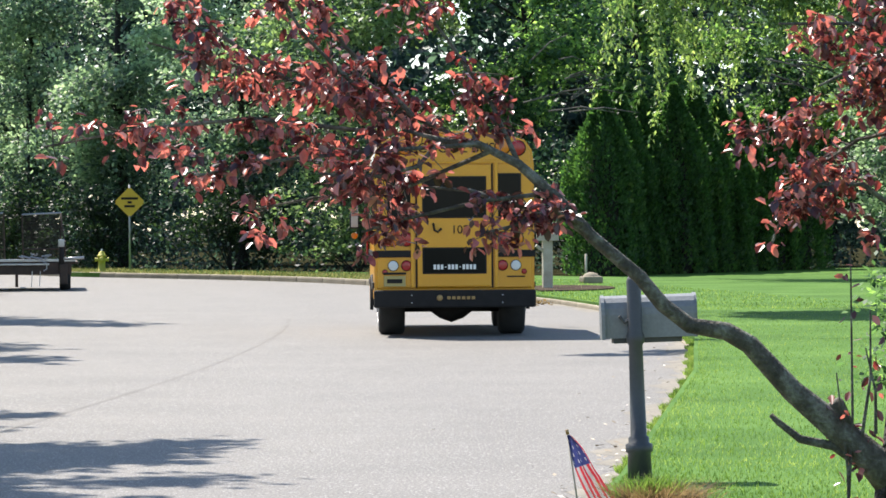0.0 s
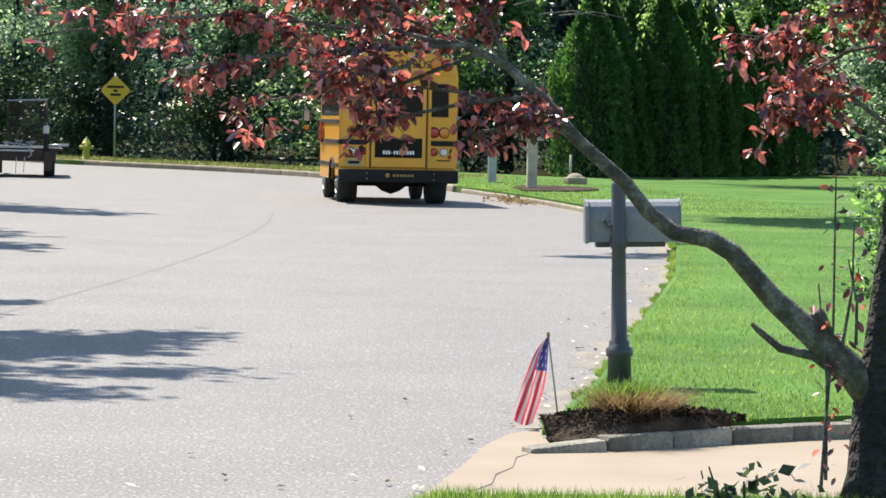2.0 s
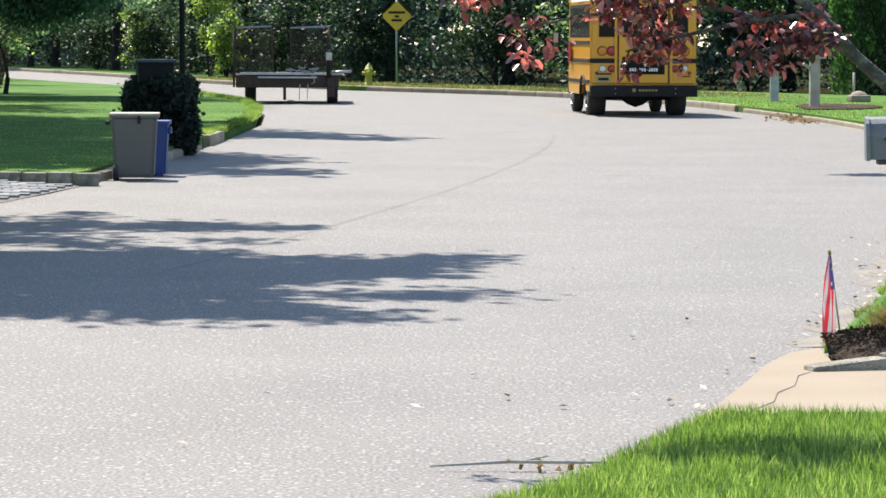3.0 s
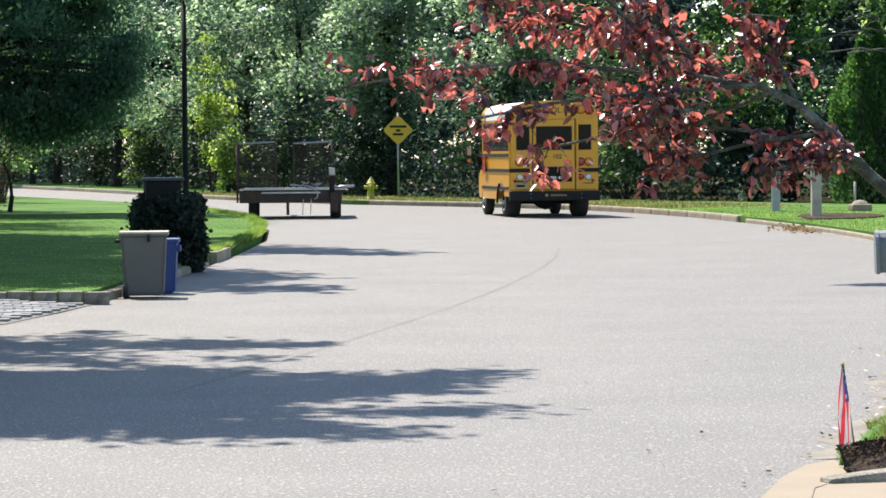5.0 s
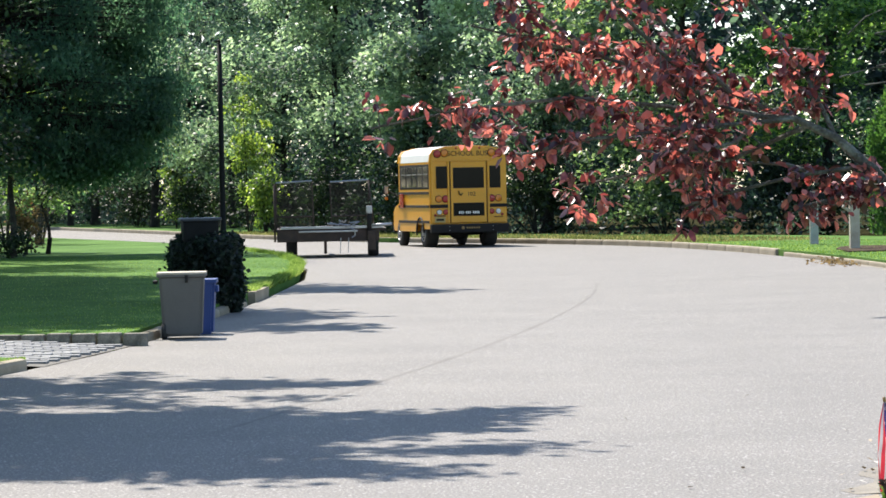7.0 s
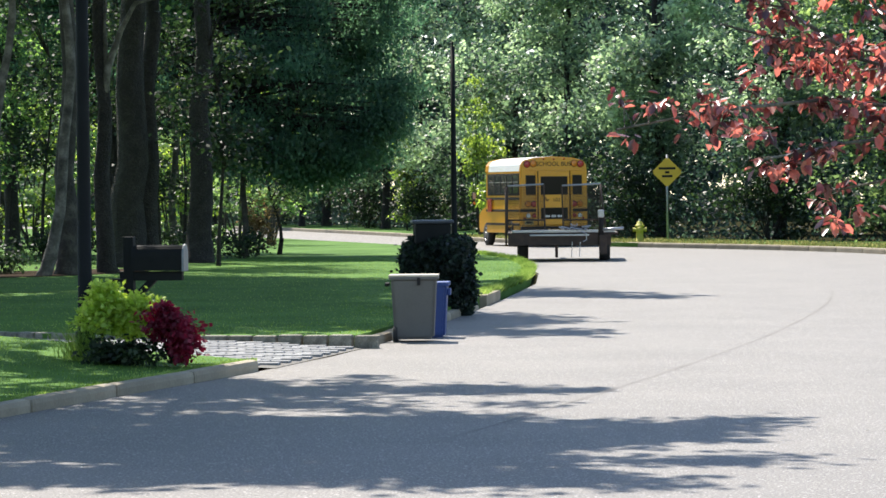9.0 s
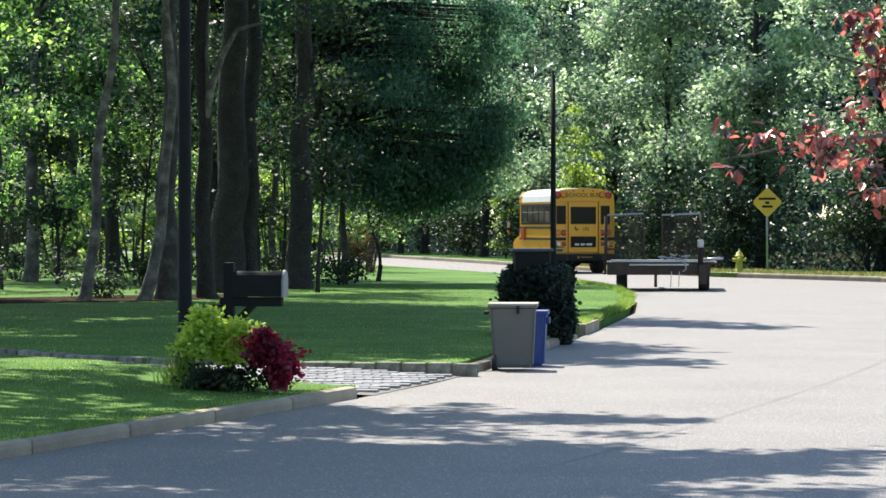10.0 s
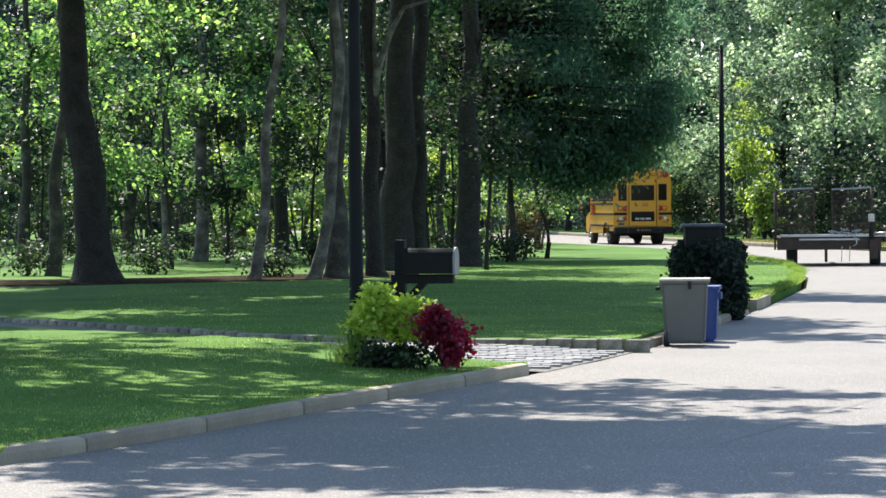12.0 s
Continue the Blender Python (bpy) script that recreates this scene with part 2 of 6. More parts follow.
def tube(bm, pts, radii, seg=8, caps=True, axis=None):
    pts = [Vector(p) for p in pts]
    rings, side = [], None
    for i, p in enumerate(pts):
        d = Vector(axis) if axis else (pts[min(i + 1, len(pts) - 1)] - pts[max(i - 1, 0)]).normalized()
        if side is None:
            side = d.cross(Vector((0, 0, 1)) if abs(d.z) < 0.9 else Vector((1, 0, 0))).normalized()
        side = (side - d * side.dot(d)).normalized()
        up = d.cross(side)
        rings.append([bm.verts.new(p + radii[i] * (math.cos(a) * side + math.sin(a) * up)) for a in [2 * math.pi * k / seg for k in range(seg)]])
    for a, b in zip(rings, rings[1:]):
        for k in range(seg):
            bm.faces.new((a[k], a[(k + 1) % seg], b[(k + 1) % seg], b[k]))
    if caps:
        bm.faces.new(rings[0][::-1]), bm.faces.new(rings[-1])
    return bm


def rod(name, pts, radii, mat, parent, seg=10, label=""):
    if isinstance(radii, (int, float)):
        radii = [radii] * len(pts)
    return part(name, tube(bmesh.new(), pts, radii, seg), mat, parent, label, smooth=seg > 6)


def prism(bm, outline, y0, y1, axis="y"):
    """A closed outline pushed along an axis: outline points are (x, z) for y, (y, z) for x, (x, y) for z."""
    put = {"y": lambda a, b, t: (a, t, b), "x": lambda a, b, t: (t, a, b), "z": lambda a, b, t: (a, b, t)}[axis]
    lo, hi = ([bm.verts.new(put(a, b, t)) for a, b in outline] for t in (y0, y1))
    n = len(outline)
    for k in range(n):
        bm.faces.new((lo[k], lo[(k + 1) % n], hi[(k + 1) % n], hi[k]))
    bm.faces.new(lo[::-1]), bm.faces.new(hi)
    bmesh.ops.recalc_face_normals(bm, faces=bm.faces)
    return bm


def raw_mesh(name, verts, faces):
    """A mesh from numpy arrays: verts n x 3, faces m x k with one k."""
    me = bpy.data.meshes.new(name)
    k = faces.shape[1]
    me.vertices.add(len(verts)), me.loops.add(faces.size), me.polygons.add(len(faces))
    me.vertices.foreach_set("co", np.ascontiguousarray(verts, np.float32).ravel())
    me.loops.foreach_set("vertex_index", np.ascontiguousarray(faces, np.int32).ravel())
    me.polygons.foreach_set("loop_start", np.arange(0, faces.size, k, dtype=np.int32))
    me.update(calc_edges=True)
    return me


def leaf_mesh(name, at_, size, rng, droop=0.4, broad=0.55, away=None, fine=False, flat=0.0):
    """A leaf at each place: a four-point blade, or where fine a folded ovate one of six points. flat: how far it lies level."""
    n = len(at_)
    az = rng.uniform(0, 2 * np.pi, n)
    tip = rng.normal(-droop, 0.5, n)
    d = np.stack([np.cos(az) * np.cos(tip), np.sin(az) * np.cos(tip), np.sin(tip)], 1)
    if away is not None:
        d = d + away
        d /= np.linalg.norm(d, axis=1)[:, None]
    r = rng.normal(size=(n, 3)) * (1 - flat) + np.array([0, 0, 1.6]) * flat
    s = np.cross(d, r)
    s /= np.linalg.norm(s, axis=1)[:, None] + 1e-9
    u = np.cross(s, d)
    L = (size * rng.uniform(0.6, 1.3, n))[:, None]
    W = L * broad * 0.5
    fold = (0.6 if fine else 0.25) * W * rng.uniform(-.4, 1.6, (n, 1))
    if not fine:
        v = np.stack([at_, at_ + d * L * 0.5 + s * W * 1.1 + u * fold, at_ + d * L, at_ + d * L * 0.5 - s * W * 1.1 + u * fold], 1).reshape(-1, 3)
        return raw_mesh(name, v, np.arange(n * 4).reshape(-1, 4))
    v = np.stack([at_, at_ + d * L * 0.35 + s * W + u * fold, at_ + d * L * 0.75 + s * W * 0.75 + u * fold, at_ + d * L,
                  at_ + d * L * 0.75 - s * W * 0.75 + u * fold, at_ + d * L * 0.35 - s * W + u * fold], 1).reshape(-1, 3)
    k = np.arange(n)[:, None] * 6
    f = np.concatenate([k + [0, 1, 2, 3], k + [0, 3, 4, 5]], 0)
    return raw_mesh(name, v, f)


def clumps(rng, centre, radii, count, each, spread, hollow=0.55):
    """Leaf places gathered in clumps through the outer shell of an uneven crown."""
    q = rng.normal(size=(count, 3))
    q /= np.linalg.norm(q, axis=1)[:, None]
    q *= rng.uniform(hollow, 1.0, count)[:, None] * (1 + 0.22 * np.sin(5 * q[:, :1] + 3 * q[:, 1:2] + rng.uniform(0, 6)))
    c = np.array(centre) + q * np.array(radii)
    sp = spread * rng.uniform(0.5, 1.4, count)
    at_ = np.repeat(c, each, 0) + rng.normal(size=(count * each, 3)) * np.repeat(sp, each)[:, None] * [1, 1, 0.6]
    return at_, c


def billows(rng, centre, radii, count, each, size):
    """Leaf places on rounded billows that stand out of a crown, thick on top and open beneath."""
    q = rng.normal(size=(count, 3))
    q /= np.linalg.norm(q, axis=1)[:, None]
    c = np.array(centre) + q * np.array(radii) * rng.uniform(.55, 1.0, count)[:, None]
    r = size * rng.uniform(.55, 1.35, count)
    d = rng.normal(size=(count * each, 3))
    d[:, 2] = np.abs(d[:, 2]) * 1.1 - .45
    d /= np.linalg.norm(d, axis=1)[:, None]
    rr = np.repeat(r, each) * rng.uniform(.5, 1.04, count * each) * (1 + .16 * np.sin(6 * d[:, 0] + 5 * d[:, 1] + np.repeat(rng.uniform(0, 6, count), each)))
    at_ = np.repeat(c, each, 0) + d * rr[:, None] * [1.1, 1.1, .8]
    return at_, c


def grass_mesh(name, at_, high, rng, wide=0.006, lean=0.35):
    n = len(at_)
    a, b = rng.uniform(0, 2 * np.pi, n), rng.uniform(0, 2 * np.pi, n)
    h = (high * rng.uniform(0.5, 1.3, n))[:, None]
    s = np.stack([np.cos(a), np.sin(a), 0 * a], 1) * wide
    l = np.stack([np.cos(b), np.sin(b), 0 * b], 1) * lean * h * rng.uniform(0, 1, n)[:, None]
    v = np.stack([at_ - s, at_ + s, at_ + l + h * [0, 0, 1]], 1).reshape(-1, 3)
    return raw_mesh(name, v, np.arange(3 * n).reshape(-1, 3))


def letters(name, text, size, m, mat, parent, depth=0.004):
    cu = bpy.data.curves.new(name, "FONT")
    cu.body, cu.size, cu.extrude, cu.align_x, cu.align_y = text, size, depth, "CENTER", "CENTER"
    tmp = bpy.data.objects.new("tmp_text", cu)
    me = bpy.data.meshes.new_from_object(tmp)
    bpy.data.objects.remove(tmp)
    ob = finish(name, me, mat, parent)
    ob.matrix_basis = m
    return ob


def along(line, step):
    """Points at even steps on a line of (x, y), with their headings."""
    out, carry = [], 0.0
    for (x0, y0), (x1, y1) in zip(line, line[1:]):
        n = math.hypot(x1 - x0, y1 - y0)
        t = carry
        while t < n:
            out.append((x0 + (x1 - x0) * t / n, y0 + (y1 - y0) * t / n, math.atan2(y1 - y0, x1 - x0)))
            t += step
        carry = t - n
    return out


def smooth_line(line, rounds=2):
    for _ in range(rounds):
        new_line = [line[0]]
        for (x0, y0), (x1, y1) in zip(line, line[1:]):
            new_line += [(0.75 * x0 + 0.25 * x1, 0.75 * y0 + 0.25 * y1), (0.25 * x0 + 0.75 * x1, 0.25 * y0 + 0.75 * y1)]
        line = new_line + [line[-1]]
    return line

# ---- the ground, the road and its edges ----
LEFT_EDGE = [(-22, -4), (-14, 6), (-9, 14), (-6.45, 19.3), (-5.9, 22), (-5.3, 25.8), (-4.68, 29.2), (-4.24, 32.5), (-4.02, 35.2), (-3.83, 42), (-3.72, 49.5),
             (-3.75, 59), (-4.2, 67), (-5.2, 76), (-7.6, 88), (-11.0, 100.7), (-16.8, 116.8), (-26, 140), (-42, 175), (-70, 220)]
RIGHT_EDGE = [(-14, -10), (-4, 3.5), (-0.9, 8.0), (0.5, 10.7), (0.98, 12.2), (1.22, 12.8), (1.76, 14.8), (2.5, 18.1), (3.53, 23.4), (5.0, 31), (5.75, 35.7), (6.45, 40),
              (7.3, 50), (7.45, 56), (7.2, 62), (6.7, 68), (5.8, 76), (4.2, 84.6), (2.0, 90.5), (-0.5, 95), (-3.7, 100), (-7.6, 109), (-11.5, 121), (-15, 134), (-25, 165), (-50, 215)]
LAWN_Z = 0.14


def edge_x(line, y):
    for (x0, y0), (x1, y1) in zip(line, line[1:]):
        if y0 <= y <= y1:
            return x0 + (x1 - x0) * (y - y0) / (y1 - y0)
    return line[-1][0]


def cut(line, lo, hi):
    return [(edge_x(line, lo), lo)] + [p for p in line if lo < p[1] < hi] + [(edge_x(line, hi), hi)]


def sheet(name, outline, z, mat, label, category, kind="structure", thick=0.0):
    bm = bmesh.new()
    if thick:
        prism(bm, outline, z - thick, z, "z")
    else:
        bm.faces.new([bm.verts.new((x, y, z)) for x, y in outline])
        bmesh.ops.recalc_face_normals(bm, faces=bm.faces)
        if next(iter(bm.faces)).normal.z < 0:
            bmesh.ops.reverse_faces(bm, faces=bm.faces)
    return tagged(part(name, bm, mat), label, category, "", kind)


def near_lawn_z(x, y):
    """The near lawn rises gently from the kerb towards the paver driveway."""
    f = min(1.0, max(0.0, (edge_x(LEFT_EDGE, min(y, 31.0)) - .12 - x) / 3.6))
    return .095 + .155 * f * f * (3 - 2 * f)


def build_ground():
    sheet("ground", [(-600, -200), (600, -200), (600, 900), (-600, 900)], -0.06, SOIL, "dark leafy soil running back under the woods", "ground")
    sheet("road", LEFT_EDGE + RIGHT_EDGE[::-1], 0.0, ASPHALT, "pale sunlit aged asphalt of a curving residential road", "road", thick=0.05)
    inset = 0.12
    ys = [-4 + 34.2 * k / 60 for k in range(61)] + [30.5 + .5 * k for k in range(1, 14)] + [38 + 2.2 * k for k in range(11)]
    bm, rows = bmesh.new(), []
    for y in ys:
        right = edge_x(LEFT_EDGE, y) - inset if y <= 30.3 else float(np.interp(y, (30.3, 30.5, 36.5, 60), (-4.9, -5.2, -13, -60)))
        xs = [right - (60.5 + right) * (k / 30) ** 2.2 for k in range(31)]
        rows.append([bm.verts.new((right, y, -.06))] + [bm.verts.new((x, y, near_lawn_z(x, y))) for x in xs])
    for lo, hi in zip(rows, rows[1:]):
        for k in range(31):
            bm.faces.new((lo[k], hi[k], hi[k + 1], lo[k + 1]))
    bmesh.ops.recalc_face_normals(bm, faces=bm.faces)
    if sum(f.normal.z for f in bm.faces) < 0:
        bmesh.ops.reverse_faces(bm, faces=bm.faces)
    tagged(part("lawn_left_near", bm, LAWN, smooth=True), "mown green lawn dappled with shade beside the road", "lawn", "", "structure")
    line = [(x - inset, y) for x, y in cut(LEFT_EDGE, 34.5, 215)]
    sheet("lawn_left_far", [(-60, 84), (-13.1, 40.85), (-10.35, 37.85), (-7.9, 35.28), (-6.0, 34.62)] + line + [(-120, 215)], LAWN_Z, LAWN, "shaded green lawn with strips of sunlight under trees", "lawn", thick=0.2)
    line = [(x + .08, y) for x, y in cut(RIGHT_EDGE, 15.45, 214)]
    strip = [(x + 4.6, y + 3.4) for x, y in line if y > 88][::-1]
    sheet("lawn_right", line + strip + [(10.5, 86.5), (11.5, 86), (26, 105), (110, 105), (110, 52), (40, 29), (6.5, 17.12), (3.4, 15.84), (2.9, 15.58), (2.5, 15.45)], LAWN_Z, LAWN, "bright sunlit mown lawn behind the kerb", "lawn", thick=0.2)
    line = [(x + 0.05, y) for x, y in cut(RIGHT_EDGE, -10, 12.6)]
    sheet("verge", line + [(1.6, 12.7), (40, 12.5), (40, -10)], .10, LAWN, "near grass verge with long sunlit blades", "verge", thick=0.2)
    # the sandy apron: flared at the road
    sheet("driveway_right", [(0.85, 11.9), (1.0, 12.55), (1.28, 13.6), (1.47, 14.45), (1.61, 15.12), (1.80, 15.75), (1.98, 16.0), (1.95, 14.98), (2.3, 15.06), (2.73, 15.36), (3.4, 15.76), (6.5, 17.05), (40, 28.9), (40, 11.9)], 0.04, APRON, "sand-coloured concrete driveway apron meeting the road", "driveway", thick=0.12)
    drive = sheet("driveway_left", [(-6.1, 31.2), (-6.0, 34.4), (-7.9, 35.2), (-10.35, 37.8), (-13.1, 40.8), (-40, 66), (-40, 50), (-13.0, 36.4)], 0.085, JOINT, "grey paver driveway running off between two lawns", "driveway", thick=0.06)
    bm = bmesh.new()
    bm.faces.new([bm.verts.new(v) for v in ((-4.50, 30.3, .006), (-4.08, 34.35, .006), (-6.0, 34.5, .085), (-6.1, 31.2, .085), (-5.2, 30.5, .03))])
    bmesh.ops.triangulate(bm, faces=bm.faces)
    part("driveway_ramp", bm, JOINT, drive)


def build_beds():
    line = smooth_line([(-24, 57.5), (-19, 57), (-15.5, 60), (-13.2, 62), (-12.2, 66), (-13.5, 68), (-16, 65), (-19, 62), (-25, 62)], 2)
    sheet("mulch_strip", line, LAWN_Z + .02, MULCH, "strip of dark mulch under the lawn trees", "mulch", thick=.1)
    sheet("kerb_slab", [(-3.76, 47.3), (-4.5, 47.4), (-4.4, 49.9), (-3.74, 49.8)], .165, CONCRETE, "pale concrete slab at the kerb beside the shrub", "slab", thick=.2)


def build_seam():
    line = smooth_line([(-2.05, 21.2), (-1.3, 25.3), (0.1, 34.4), (0.9, 41.5), (1.45, 48), (1.66, 53.5)], 3)
    bm = bmesh.new()
    rows = []
    for k, (x, y) in enumerate(line):
        w = min(1, .25 + .2 * k) * .024 + .008 * math.sin(1.7 * k) + .005 * math.sin(.6 * k) + random.uniform(-.005, .005)
        w = max(w, .004)
        rows.append([bm.verts.new((x + e * w, y, z)) for e, z in ((-1, .001), (0, .003), (1, .001))])
    for a, b in zip(rows, rows[1:]):
        for k in (0, 1):
            bm.faces.new((a[k], a[k + 1], b[k + 1], b[k]))
    tagged(part("road_seam", bm, SEAM), "thin weathered tar seam curving along the asphalt", "seam", "", "structure")


def build_gutter():
    # sand washed against the right kerb, ragged on the road side
    bm, rows = bmesh.new(), []
    for k, (x, y, _) in enumerate(along(smooth_line(cut(RIGHT_EDGE, 16.4, 62), 2), .22)):
        w = .16 + .10 * math.sin(.31 * k) + .07 * math.sin(1.27 * k + 1) + random.uniform(-.05, .08)
        rows.append([bm.verts.new((x - max(.05, w), y, .0015)), bm.verts.new((x - .4 * max(.05, w), y, .006)), bm.verts.new((x + .06, y, .014))])
    for a, b in zip(rows, rows[1:]):
        for k in (0, 1):
            bm.faces.new((a[k], a[k + 1], b[k + 1], b[k]))
    tagged(part("gutter_sand", bm, GRIT), "pale sand washed along the gutter", "sand", "", "structure")
    bm = bmesh.new()
    pts = [(1.80, 14.80), (1.72, 14.62), (1.66, 14.2), (1.55, 13.9), (1.50, 13.55), (1.36, 13.2), (1.30, 12.9)]
    tube(bm, [(x, y, .041) for x, y in pts], [.0015, .0035, .0025, .004, .003, .0025, .001], 4)
    tagged(part("apron_crack", bm, SEAM), "thin dark crack winding over the concrete apron", "crack", "", "structure")


def kerb(name, line, lo, hi, label, side, step=1.9, h=0.15, w=0.15):
    root = empty(name, pose(0, 0, 0), label, "kerb", "", "structure")
    pts = along(smooth_line(cut(line, lo, hi), 1), step)
    for (x0, y0, _), (x1, y1, _) in zip(pts, pts[1:]):
        a = math.atan2(y1 - y0, x1 - x0)
        n = math.hypot(x1 - x0, y1 - y0)
        ob = part("kerb_stone", box(bmesh.new(), (0, 0, 0), (n - 0.008, w, h + 0.1), min(.05, w * .34)), CONCRETE, root)
        ob.matrix_basis = Matrix.Translation(((x0 + x1) / 2 - side * w / 2 * math.sin(a), (y0 + y1) / 2 + side * w / 2 * math.cos(a), h / 2 - 0.045 + random.uniform(-.004, .004))) @ Matrix.Rotation(a + random.uniform(-.006, .006), 4, "Z")
    return root


def build_kerbs():
    kerb("kerb_left_near", LEFT_EDGE, 12, 30.35, "weathered concrete kerb along the shaded lawn", 1, h=.105)
    kerb("kerb_left_far", LEFT_EDGE, 34.6, 47.2, "concrete kerb running past the shrub", 1, h=.10)
    kerb("kerb_left_bend", LEFT_EDGE, 78, 150, "low kerb overgrown by rough grass along the bend", 1, h=.05)
    kerb("kerb_right_near", RIGHT_EDGE, 16.0, 44, "low sandy kerb half buried in grass and dry leaves", -1, h=0.03, w=.1)
    kerb("kerb_right_mid", RIGHT_EDGE, 44, 71.0, "low concrete kerb beside the bright lawn", -1, h=0.09, w=.1)
    kerb("kerb_right_far", RIGHT_EDGE, 71.5, 170, "concrete kerb round the outside of the bend", -1)
    # cobbles edging the paver driveway
    root = empty("driveway_edging", pose(0, 0, 0), "line of grey granite cobbles between lawn and pavers", "edging", "", "structure")
    base = box(bmesh.new(), (0, 0, 0), (0.265, 0.15, 0.19), 0.03)
    first = part("cobble", base, GRANITE, root)
    pts = along(smooth_line([(-4.06, 34.3), (-6.0, 34.5), (-7.9, 35.2), (-10.35, 37.8), (-13.1, 40.8), (-17, 45)], 2), 0.29)
    for i, (x, y, a) in enumerate(pts):
        ob = first if i == 0 else finish_copy(first)
        ob.matrix_basis = Matrix.Translation((x, y, 0.052 + random.uniform(-.012, .012))) @ Matrix.Rotation(a + random.uniform(-.06, .06), 4, "Z")
    # long stones edging the sandy apron
    root = empty("apron_edging", pose(0, 0, 0), "row of rough dark granite blocks along the driveway apron", "edging", "", "structure")
    pts = along(smooth_line([(1.80, 14.88), (2.05, 14.93), (2.30, 15.05), (2.73, 15.34), (3.41, 15.75), (6.5, 17.0)], 2), .40)
    for k, ((x0, y0, _), (x1, y1, _)) in enumerate(zip(pts, pts[1:])):
        n = math.hypot(x1 - x0, y1 - y0)
        sink, tip = ((.042, -5.0), (.012, -1.5))[k] if k < 2 else (0, 0)
        ob = part("granite_block", box(bmesh.new(), (0, 0, 0), (n + 0.004, 0.13 + random.uniform(-.012, .012), 0.16), 0.022), GRANITE, root)
        ob.matrix_basis = Matrix.Translation(((x0 + x1) / 2, (y0 + y1) / 2, 0.045 - sink + random.uniform(-.008, .008))) @ Matrix.Rotation(math.atan2(y1 - y0, x1 - x0) + random.uniform(-.03, .03), 4, "Z") @ Matrix.Rotation(radians(tip), 4, "Y")


def finish_copy(ob):
    c = ob.copy()
    scene.collection.objects.link(c)
    return c


def build_pavers():
    root = bpy.data.objects["driveway_left"]
    base = part("paver", box(bmesh.new(), (0, 0, 0), (0.292, 0.192, 0.04), 0.006), PAVER, root)
    n = 0
    for row in range(26):
        for col in range(14):
            y = 30.45 + .2 * row
            x = edge_x(LEFT_EDGE, y) - .22 - .30 * col - (.15 if row % 2 else 0)
            near = 30.5 + max(0, -5.2 - x) * .77
            far = 34.3 + max(0, -4.2 - x) * .12
            if near + .12 < y < far - .12 and n < 300:
                ob = base if n == 0 else finish_copy(base)
                ob.matrix_basis = Matrix.Translation((x, y, .004 + .076 * min(1, max(0, (edge_x(LEFT_EDGE, y) - x) / 1.75)) + random.uniform(-.003, .003))) @ Matrix.Rotation(random.uniform(-.012, .012), 4, "Z")
                n += 1


# ---- the school bus ----
def disc(name, x, y, z, r, mat, parent, depth=0.02, label="", seg=20):
    return rod(name, [(x, y + depth, z), (x, y, z), (x, y - depth * .4, z)], [r, r, r * .7], mat, parent, seg, label)


BUS_TRACK = [(0, 3.82, 45.66, -2.2), (1.5, 4.22, 57.49, 1.8), (2.5, 4.06, 64.6, 3.6), (3.0, 3.84, 67.98, 4.6), (5.0, 2.09, 79.38, 9.5), (6, 0.63, 84.86, 12.3), (6.5, -0.24, 87.81, 13.5),
             (8.5, -4.89, 99.78, 19.6), (9, -6.27, 102.80, 20.7), (10, -9.05, 108.63, 21.6), (11, -11.60, 114.60, 21.2), (11.5, -12.88, 117.75, 20.8), (12, -14.24, 121.06, 20.6)]


def build_wheel(parent, x, y, wide, name="wheel"):
    w = new(name)
    w.parent = parent
    w.matrix_basis = pose(x, y, 0.385)
    s = 1 if x > 0 else -1
    h = wide / 2
    bm = tube(bmesh.new(), [(-h, 0, 0), (-h, 0, 0), (-h * .8, 0, 0), (h * .8, 0, 0), (h, 0, 0), (h, 0, 0)], [.22, .34, .385, .385, .34, .22], 28, True, (1, 0, 0))
    part("tyre", bm, RUBBER, w, "", True)
    o = s * h
    bm = tube(bmesh.new(), [(o, 0, 0), (o + s * .012, 0, 0), (o - s * .05, 0, 0), (o - s * .04, 0, 0), (o + s * .03, 0, 0)], [.225, .21, .18, .08, .06], 20, True, (1, 0, 0))
    for k in range(6):
        a = k * math.pi / 3
        box(bm, (o - s * .035, .13 * math.cos(a), .13 * math.sin(a)), (.03, .045, .045), 0.004)
    part("rim", bm, STEEL, w, "white steel rim")
    return w


